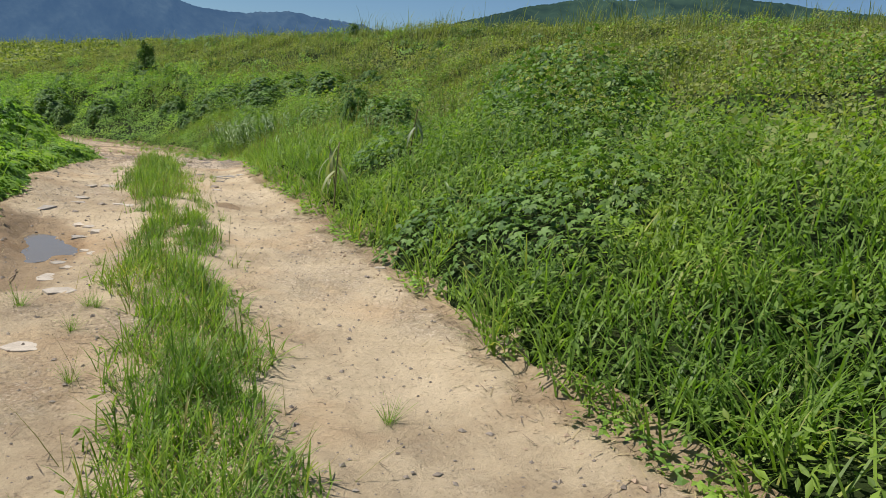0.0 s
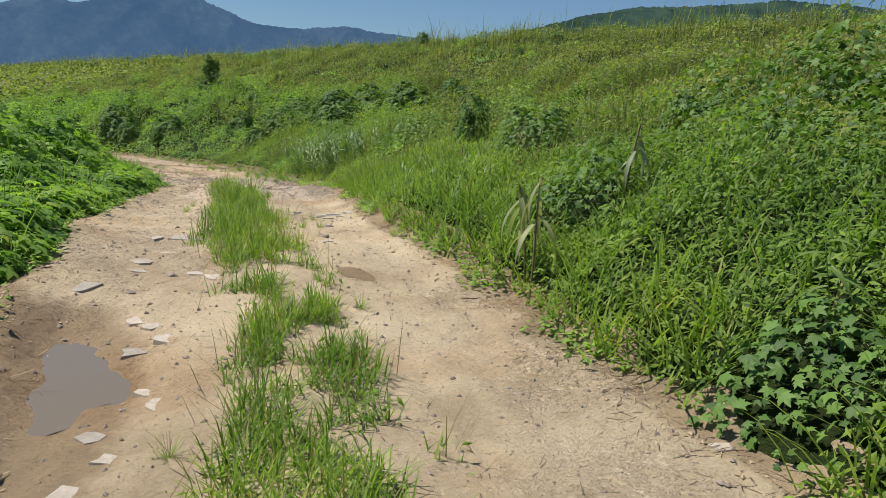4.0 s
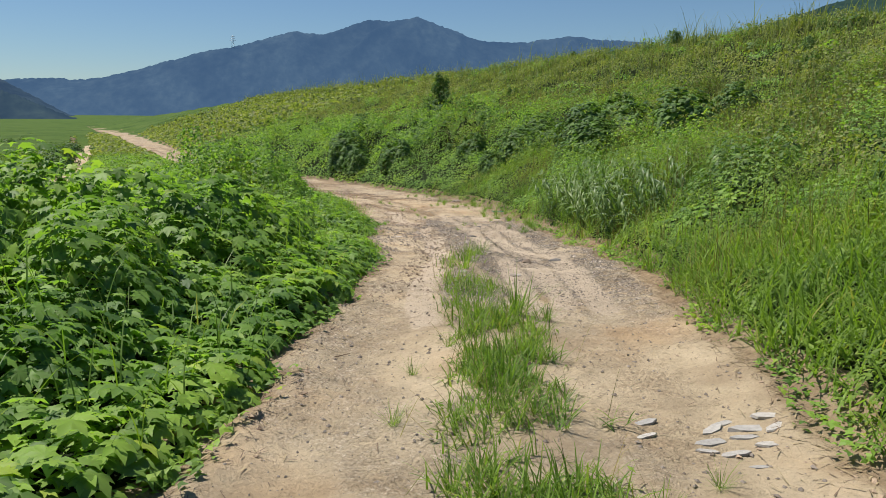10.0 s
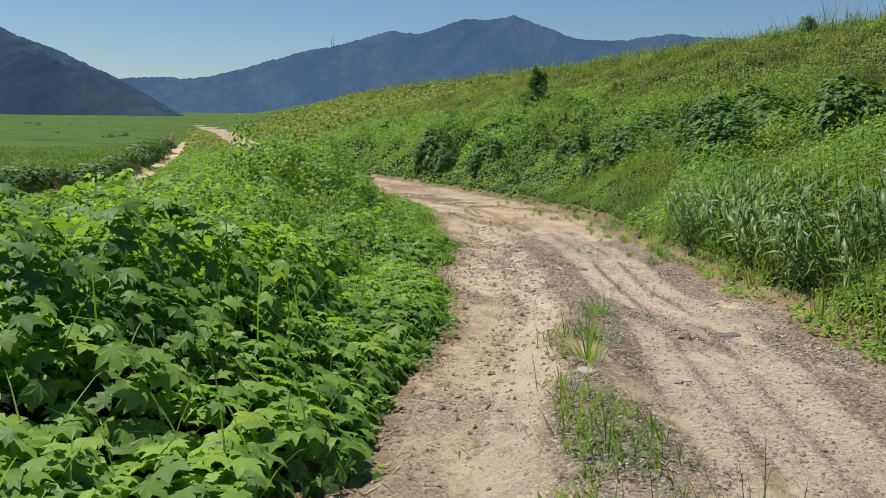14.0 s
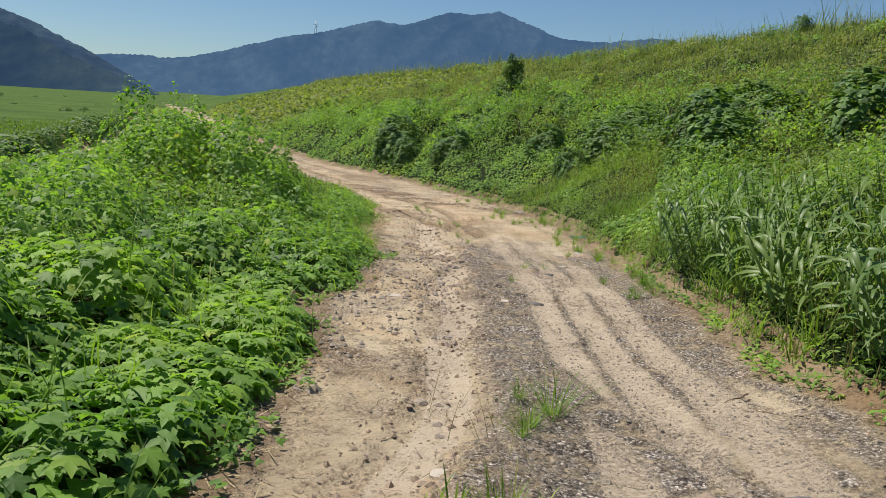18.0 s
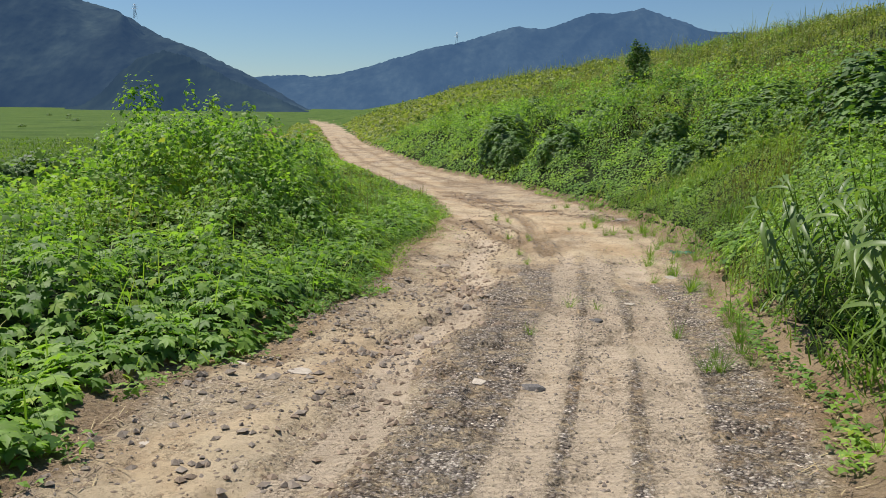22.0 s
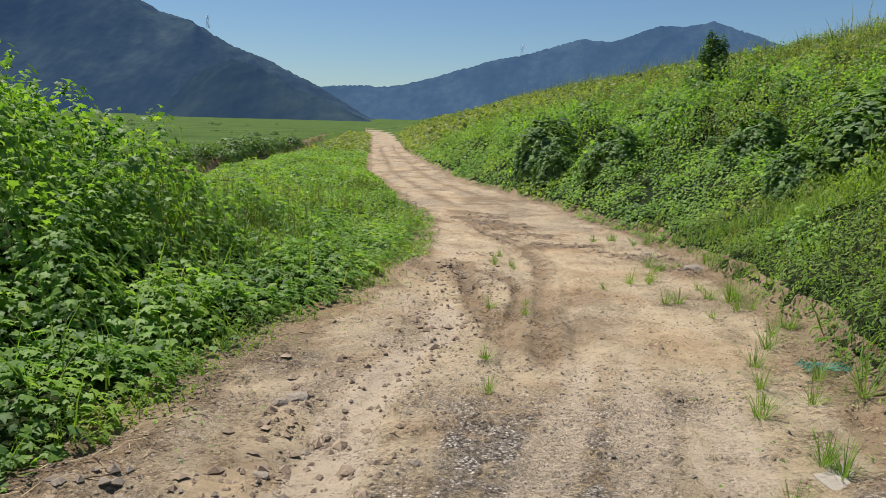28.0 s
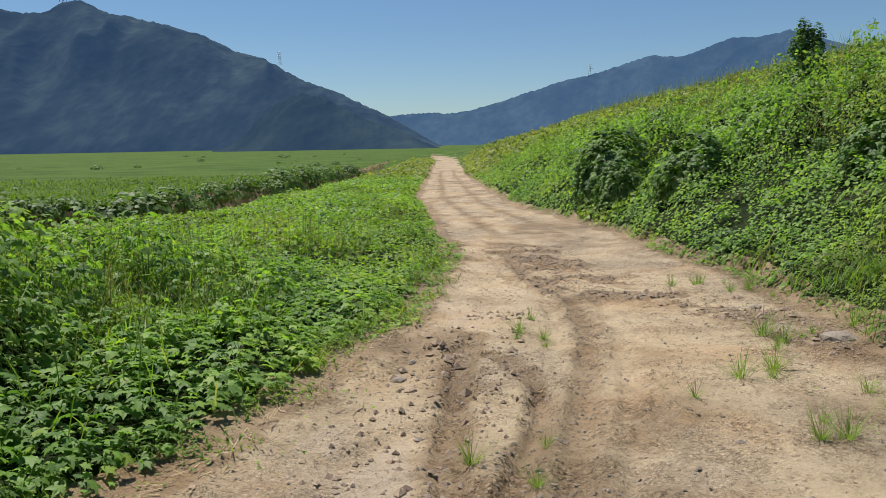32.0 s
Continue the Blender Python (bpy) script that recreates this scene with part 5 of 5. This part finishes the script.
TUFTS_A = [(8.66, -13.89, 0.23), (8.85, -13.21, 0.21), (8.98, -13.42, 0.43), (8.27, -14.95, 0.25), (8.00, -15.65, 0.50), (7.15, -18.66, 0.53), (7.50, -18.66, 0.55), (7.72, -18.82, 0.22),
           (8.77, -13.68, 0.30), (10.24, -8.24, 0.13), (10.75, -2.58, 0.21), (10.74, -0.60, 0.25), (10.76, 2.87, 0.26), (13.01, 2.99, 0.40), (10.78, -3.33, 0.20), (11.00, 2.59, 0.20), (10.84, 3.53, 0.22)]
TUFTS_B = [(12.80, 1.69, 0.32), (12.79, 0.02, 0.28), (13.37, 0.16, 0.40), (12.95, -3.25, 0.30), (13.30, -3.19, 0.55), (12.57, -3.40, 0.11), (11.03, 2.30, 0.16), (10.76, 2.51, 0.17), (11.10, -0.83, 0.19),
           (11.12, -0.26, 0.11), (12.74, 1.45, 0.25), (13.90, 3.27, 0.34), (12.61, 6.33, 0.28), (12.91, 6.36, 0.24), (6.00, -21.72, 0.28), (6.69, -22.22, 0.21), (6.71, -22.67, 0.25), (3.91, -28.65, 0.13), (3.67, -29.10, 0.13)]
for k, (x, y, h) in enumerate(TUFTS_A + TUFTS_B):
    tuft(x, y, h, k)
for k in range(46):
    y = float(rs.uniform(-33, -18))
    tuft(float(np.interp(y, STRIP_Y, STRIP_X)) + float(rs.normal(0, 0.5)), y, float(rs.uniform(0.10, 0.22)), k)
for k in range(56):
    y = float(rs.uniform(-10, 7))
    u = abs(float(rs.normal(0, 0.5)))
    tuft(float(xr(np.array([y]))[0]) - u, y, float(rs.uniform(0.12, 0.35)), k)


# ---- sticks, net, puddle ----
def stick(x, y, length, turn):
    bm = bmesh.new()
    last = None
    pts = [(-0.5 + i / 5, 0.03 * math.sin(i * 1.9 + x), 0.012 + 0.012 * (i % 2)) for i in range(6)]
    for i, p in enumerate(pts):
        r = 0.011 * (1 - 0.12 * i) / max(length, 0.15) * 0.6
        ring = [bm.verts.new((p[0], p[1] + r * math.cos(a * 1.2566), p[2] + r * math.sin(a * 1.2566))) for a in range(5)]
        if last:
            for a in range(5):
                bm.faces.new((last[a], last[(a + 1) % 5], ring[(a + 1) % 5], ring[a]))
        else:
            bm.faces.new(ring[::-1])
        last = ring
    bm.faces.new(last)
    ob = new("stick", bm_mesh("stick", bm, M_WOOD, True))
    ob.matrix_world = pose(x, y, float(road_z(np.array([x]), np.array([y]))[0]), 0, 0, turn) @ Matrix.Scale(length, 4)
    tagged(ob, "thin dry brown stick lying on the dirt", "stick", "sticks on the track")


for k, (x, y, s) in enumerate(((5.85, -19.38, 0.24), (7.13, -16.34, 0.22), (10.9, -12.2, 0.45), (10.36, -13.50, 0.36), (10.3, -13.2, 0.3), (3.6, -27.38, 0.44), (5.0, -22.42, 0.18), (6.84, -25.74, 0.24), (9.0, -5.2, 0.2), (9.9, 0.2, 0.22))):
    stick(x, y, s, 20 + 47 * k)


def net(x, y):
    """A crumpled scrap of green netting."""
    bm = bmesh.new()
    n = 12
    grid = [[bm.verts.new(((i / n - 0.5) * 0.36, (j / n - 0.5) * 0.20, 0.02 + 0.07 * noise.noise(Vector((i * 0.5, j * 0.7, 3.0))) ** 2 + 0.05 * abs(noise.noise(Vector((i * 0.3, j * 0.3, 9.0)))))) for j in range(n + 1)] for i in range(n + 1)]
    for i in range(n):
        for j in range(n):
            bm.faces.new((grid[i][j], grid[i + 1][j], grid[i + 1][j + 1], grid[i][j + 1]))
    bmesh.ops.wireframe(bm, faces=list(bm.faces), thickness=0.011, use_replace=True)
    ob = new("plastic_net", bm_mesh("plastic_net", bm, M_NET, False))
    ob.matrix_world = pose(x, y, float(road_z(np.array([x]), np.array([y]))[0]), 0, 0, 10)
    tagged(ob, "crumpled scrap of teal green plastic netting among tufts", "net")


net(13.3, -2.54)


def puddle():
    m, nt, nodes, p = material("muddy_water")
    p.inputs["Base Color"].default_value = (0.17, 0.135, 0.09, 1)
    p.inputs["Roughness"].default_value = 0.12
    p.inputs["Specular IOR Level"].default_value = 0.4
    bump(nt, tex_noise(nt, 5.0, 3.0, 0.5, coords(nt)), 0.08, 0.02, p)
    bm = bmesh.new()
    n = 48
    ring = []
    for i in range(n):
        a = i / n * 2 * math.pi
        q = 1 + 0.20 * noise.noise(Vector((math.cos(a) * 1.5, math.sin(a) * 1.5, 4.0)))
        dx, dy = 0.40 * q * math.cos(a), 0.92 * q * math.sin(a)
        ring.append(bm.verts.new((dx + 0.24 * dy, dy, 0)))
    bm.faces.new(ring)
    ob = new("water", bm_mesh("water", bm, m, False))
    ob.location = (4.02, -25.95, 1.205)
    tagged(ob, "shallow muddy puddle in the wheel rut", "puddle", kind="structure")


puddle()


# ---- reeds leaning over the edge of the track ----
def reed_leaf_mesh():
    v, f = [], []
    n = 7
    for i in range(n + 1):
        t = i / n
        w = 0.5 * math.sin(math.pi * min(1, 0.16 + t * 0.84)) ** 0.8 * (1 - t**3) + 0.01
        y, z = t * (1 - 0.18 * t), 0.22 * t - 0.55 * t * t
        v += [(-w * 0.10, y, z + 0.014), (0, y, z), (w * 0.10, y, z + 0.014)]
        if i:
            a = 3 * (i - 1)
            f += [(a, a + 1, a + 4, a + 3), (a + 1, a + 2, a + 5, a + 4)]
    return mesh_of("leaf", v, f, M_REED, True)


def tube(pts, radii, sides=5):
    bm = bmesh.new()
    last = None
    for p, r in zip(pts, radii):
        ring = [bm.verts.new((p[0] + r * math.cos(a * 2 * math.pi / sides), p[1] + r * math.sin(a * 2 * math.pi / sides), p[2])) for a in range(sides)]
        if last:
            for a in range(sides):
                bm.faces.new((last[a], last[(a + 1) % sides], ring[(a + 1) % sides], ring[a]))
        last = ring
    bm.faces.new(last)
    return bm


REED_LEAF = reed_leaf_mesh()


def reed():
    ob = new("reed")
    part("stem", tube([(0.05 * t * t, 0, 1.25 * t) for t in (0, 0.25, 0.5, 0.75, 1)], (0.008, 0.007, 0.006, 0.005, 0.002)), M_GRASS, ob)
    for i in range(10):
        lf = new("leaf", REED_LEAF)
        lf.parent = ob
        t = 0.22 + 0.075 * i
        lf.matrix_local = pose(0.05 * t * t, 0, 1.25 * t, 22 - 5 * i + (30 if i > 7 else 0) + 12 * math.sin(2.3 * i), 0, 90 + 85 * math.sin(2.1 * i + 0.6)) @ Matrix.Scale(0.41 + 0.09 * math.sin(1.3 * i), 4)
    return tagged(ob, "green reed with long arching leaves beside the track", "reed", "reeds along the track")


first = reed()
spots = []
for k in range(168):
    if k < 140:
        y = -14.4 + 7.2 * float(rs.uniform(0, 1)) ** 1.15
        out = 0.5 + 1.9 * float(rs.uniform(0, 1)) ** 1.3
    else:
        y, out = float(rs.uniform(-31, -21)), float(rs.uniform(0.4, 3.0))
    spots.append((float(xr(np.array([y]))[0]) + out, y, out))
for k, (x, y, out) in enumerate(spots):
    z = float(terrain(np.array([x]), np.array([y]))[0])
    over = -16 if out < 0.9 and k < 140 else -2
    m = pose(x, y, z - 0.02, float(rs.uniform(-14, 14)), float(rs.uniform(over - 22, over)), float(rs.uniform(-50, 50)))
    one = first if k == 0 else copy_thing(first, m)
    one.matrix_basis = m
    s = float(rs.uniform(0.75, 1.12)) * (1.0 if y < -7.5 else 0.75) * (1.0 if k < 140 else 0.58)
    one.scale = (s, s, s)


def broken_reed(x, y, tall, turn):
    """A snapped reed whose broad withered leaves hang from the bend."""
    ob = new("broken_reed")
    bend = [(0, 0, 0), (0.02, 0, 0.35 * tall), (0.05, 0.02, 0.7 * tall), (0.10, 0.04, tall), (0.24, 0.06, 0.96 * tall)]
    part("stem", tube(bend, (0.009, 0.009, 0.008, 0.007, 0.004)), M_STEM, ob)
    for i in range(7):
        lf = new("leaf", WITHERED)
        lf.parent = ob
        t = 0.60 + 0.06 * i
        lf.matrix_local = pose(0.10 * t, 0.04 * t, tall * min(t, 1.0), -28 - 6 * i, 0, 70 * i + 15 * (i % 3)) @ Matrix.Scale(0.42 + 0.03 * (i % 3), 4)
    ob.matrix_basis = pose(x, y, float(terrain(np.array([x]), np.array([y]))[0]) - 0.02, 0, 0, turn)
    return tagged(ob, "snapped reed with pale withered leaves hanging down", "reed", "broken reeds on the bank")


M_WITHERED = leaf_material("withered_leaf", (0.17, 0.20, 0.11), (0.30, 0.34, 0.20), (0.42, 0.42, 0.28), 0.35, 0.5)
WITHERED = REED_LEAF.copy()
WITHERED.materials[0] = M_WITHERED
broken_reed(7.05, -26.1, 0.95, 20)
broken_reed(7.25, -25.8, 0.8, 140)
broken_reed(8.37, -25.64, 1.05, 260)


# ---- shrubs ----
def shrub(label, height, width, seed, leaf=0.09, mat=M_SHRUB, count=900, category="shrub", shape=(TRI, TRI_F), dome=False, spire=False):
    r = np.random.RandomState(seed)
    ob = new("shrub")
    part("trunk", tube([(0.04 * math.sin(t * 5), 0.03 * math.cos(t * 4), -0.15 + t * height * (0.55 if dome else 0.9)) for t in np.linspace(0, 1, 6)], np.linspace(0.05, 0.012, 6) * height * 0.6, 6), M_BARK, ob)
    tips = []
    for i in range(5 if dome else 7):
        a, t = i * 2.4 + r.uniform(0, 0.5), (0.12 + 0.06 * i) if dome else (0.25 + 0.10 * i)
        q = width * 0.5 * (1 - 0.6 * abs(t - 0.45)) * (1.35 - 1.1 * t if spire else 1.0)
        tip = (math.cos(a) * q * 0.8, math.sin(a) * q * 0.8, height * (t + 0.14))
        pts = [tuple(np.array((0, 0, height * t * 0.8)) * (1 - s) + np.array(tip) * s + np.array((0, 0, 0.06 * math.sin(3 * s)))) for s in (0, 0.33, 0.66, 1)]
        part("limb", tube(pts, (0.02 * height, 0.015 * height, 0.01 * height, 0.004 * height)), M_BARK, ob)
        tips.append(tip)
    tips += [(0, 0, height * 0.93), (0.1 * width, -0.1 * width, height * 0.7), (-0.15 * width, 0.1 * width, height * 0.35), (0.2 * width, 0.1 * width, height * 0.25)]
    c = np.array(tips)[r.randint(0, len(tips), count)]
    d = unit(r, count) * (r.uniform(0, 1, count) ** 0.4)[:, None] * np.array([width * 0.27, width * 0.27, height * 0.16])
    if spire:
        d[:, :2] *= (1.7 - 1.3 * c[:, 2] / height)[:, None]
        d[:, 2] *= 1.25
    p = c + d
    p[:, 2] = np.maximum(p[:, 2], 0.02)
    if dome:
        u = unit(r, count)
        u[:, 2] = np.abs(u[:, 2])
        lump = 0.42 + 0.95 * fbm(u[:, 0] * 2.2 + seed, u[:, 1] * 2.2 + 1.4 * u[:, 2]) - 0.12 * r.uniform(0, 1, count)
        p = u * lump[:, None] * np.array([width * 0.5, width * 0.5, height])
        d = u
    nrm = unit(r, count) * 0.6 + np.array([0, 0, 0.7]) + d * 1.5
    fwd = np.cross(nrm, unit(r, count))
    v, f = scatter(*shape, p, fwd, nrm, leaf * r.uniform(0.5, 1.3, count))
    part_np("crown", v, f, mat, ob)
    return tagged(ob, label, category, "shrubs on the bank")


def stand(ob, x, y, turn=0.0, s=1.0, dz=0.0):
    ob.matrix_basis = pose(x, y, float(terrain(np.array([x]), np.array([y]))[0]) + dz, 0, 0, turn)
    ob.scale = (s, s, s)
    return ob


def another(ob, x, y, turn, s, dz=0.0):
    return stand(copy_thing(ob, Matrix.Identity(4)), x, y, turn, s, dz)


dark = stand(shrub("dark green vine-covered shrub standing in weeds", 1.6, 1.7, 3, 0.10, M_TANGLE, 2400, shape=(TRI4, TRI4_F), dome=True), 11.4, -19.0, 0, 0.85, -0.15)
dark.scale = (0.52, 0.52, 0.98)
another(dark, 10.7, -21.6, 120, 0.8, -0.2)
another(dark, 12.2, -23.2, 40, 0.75, -0.2)
another(dark, 14.6, -24.0, 300, 0.8, -0.2)
another(dark, 20.2, -19.6, 10, 0.75, -0.1)
another(dark, 21.9, -19.0, 90, 0.8, -0.1)
stand(shrub("slender dark shrub rising above the vine mounds", 2.75, 1.9, 5, 0.12, M_TANGLE, 3800, spire=True), 19.5, 25.6)
mound = stand(shrub("broad bush smothered in dark green vines", 1.75, 2.3, 17, 0.17, M_TANGLE, 1700, shape=(TRI4, TRI4_F), dome=True), 12.5, 20.6, 0, 1.25)
for x, y, s in ((12.9, 23.2, 1.1), (14.9, 29.4, 1.0), (14.3, 15.2, 0.95), (16.4, 17.2, 0.85), (17.8, 18.3, 0.85), (20.9, 24.0, 0.8), (19.7, 16.3, 0.8), (12.7, 18.6, 0.8), (17.0, 5.3, 1.0), (18.2, 1.2, 1.2), (19.8, 0.6, 0.95),
                (19.2, -3.3, 1.15), (21.4, 4.6, 0.9), (18.7, 7.3, 1.0), (18.9, 27.0, 0.8), (16.8, 10.2, 0.75), (22.4, -1.5, 0.8), (15.6, 33.5, 0.9), (13.2, 38, 0.8), (19.55, 25.3, 0.95), (20.1, 26.3, 0.7), (17.05, -1.2, 1.05), (18.5, 5.4, 0.85), (15.9, 5.2, 0.6), (16.6, 19.0, 1.0)):
    another(mound, x, y, float(rs.uniform(0, 360)), s)
pale = stand(shrub("light green leafy shrub above the roadside vines", 2.0, 2.2, 8, 0.115, M_HOP, 3000), 5.2, -0.3)
another(pale, 4.3, -1.6, 80, 0.75)
another(pale, 3.4, 0.8, 200, 0.6)
another(pale, 6.5, -0.6, 20, 0.62)
another(pale, 7.1, -1.5, 140, 0.5)
another(pale, 5.6, 2.8, 300, 0.42)
for x, y, s in ((34.2, 21.1, 0.85), (31.5, 5.8, 0.55), (28.4, 2.0, 0.6), (36.5, -6, 0.5), (33.6, 30, 0.5), (32.6, 33, 0.6), (31.2, 45, 0.5), (30, 52, 0.55), (35, 9, 0.5), (22, -10, 0.5), (25, -14, 0.55), (20, 2, 0.5), (18, 8, 0.55), (21, 14, 0.5), (24, 24, 0.6), (16.6, 13.4, 0.5)):
    another(dark, x, y, float(rs.uniform(0, 360)), s)
low = stand(shrub("low dark green bush on the bank of a ditch", 0.75, 1.7, 13, 0.13, M_SHRUB, 420, shape=(DIAM, DIAM_F), dome=True), float(xl(np.array([14.0]))[0]) - 19.6, 14.0, 0, 1.0, -0.25)
for k in range(22):
    y = float(rs.uniform(40, 230))
    another(low, float(xl(np.array([y]))[0]) - float(rs.uniform(12, 90)), y, float(rs.uniform(0, 360)), float(rs.uniform(0.7, 1.4)), -0.2)
for k in range(64):
    y = float(rs.uniform(-24, 95))
    another(low, float(crest_x(y)) + float(rs.normal(-0.8, 1.2)), y, float(rs.uniform(0, 360)), float(rs.uniform(0.5, 1.15)), 0.0)
for k in range(52):
    y = 13.0 + 58 * ((k + float(rs.uniform(0, 1))) / 52) ** 1.25
    another(low, float(xl(np.array([y]))[0] - ditch_at(y)) - 1.05 - float(rs.uniform(0, 0.7)), y, float(rs.uniform(0, 360)), float(rs.uniform(0.6, 1.0)) * (1.0 + 1.4 * float(rs.uniform(0, 1)) ** 2) * (1.5 if y < 25 else 1.0), -0.15)


# ---- two power pylons on the ridges ----
def pylon(az, el, far, tall, eye=(8.0, -15.0, 2.0)):
    ob = new("pylon")
    w = tall * 0.11

    def bar(name, a, b, r):
        a, b = Vector(a), Vector(b)
        bm = bmesh.new()
        bmesh.ops.create_cone(bm, segments=5, radius1=r, radius2=r, depth=(b - a).length, cap_ends=True)
        bmesh.ops.transform(bm, matrix=Matrix.Translation((a + b) / 2) @ (b - a).to_track_quat("Z", "Y").to_matrix().to_4x4(), verts=bm.verts)
        part(name, bm, M_STEEL, ob)

    r = tall * 0.011
    for sx in (-1, 1):
        for sy in (-1, 1):
            bar("leg", (sx * w, sy * w, -2), (sx * w * 0.22, sy * w * 0.22, tall), r)
    for h, q in ((0.62, 0.24), (0.77, 0.20), (0.92, 0.16)):
        bar("crossarm", (-tall * q, 0, tall * h), (tall * q, 0, tall * h), r)
    for i in range(6):
        a, b = i / 6, (i + 1) / 6
        wa, wb = w * (1 - 0.78 * a), w * (1 - 0.78 * b)
        s = 1 if i % 2 else -1
        bar("brace", (-wa * s, -wa, tall * a), (wb * s, -wb, tall * b), r * 0.6)
    ra = radians(az)
    ob.location = (eye[0] + far * math.sin(ra), eye[1] + far * math.cos(ra), eye[2] + far * math.tan(radians(el)))
    tagged(ob, "steel lattice power pylon on a wooded ridge", "pylon", "pylons")


pylon(-20.9, 5.85, 1290, 19)
pylon(1.2, 4.62, 2480, 38)
pylon(-34.6, 9.55, 1290, 30)
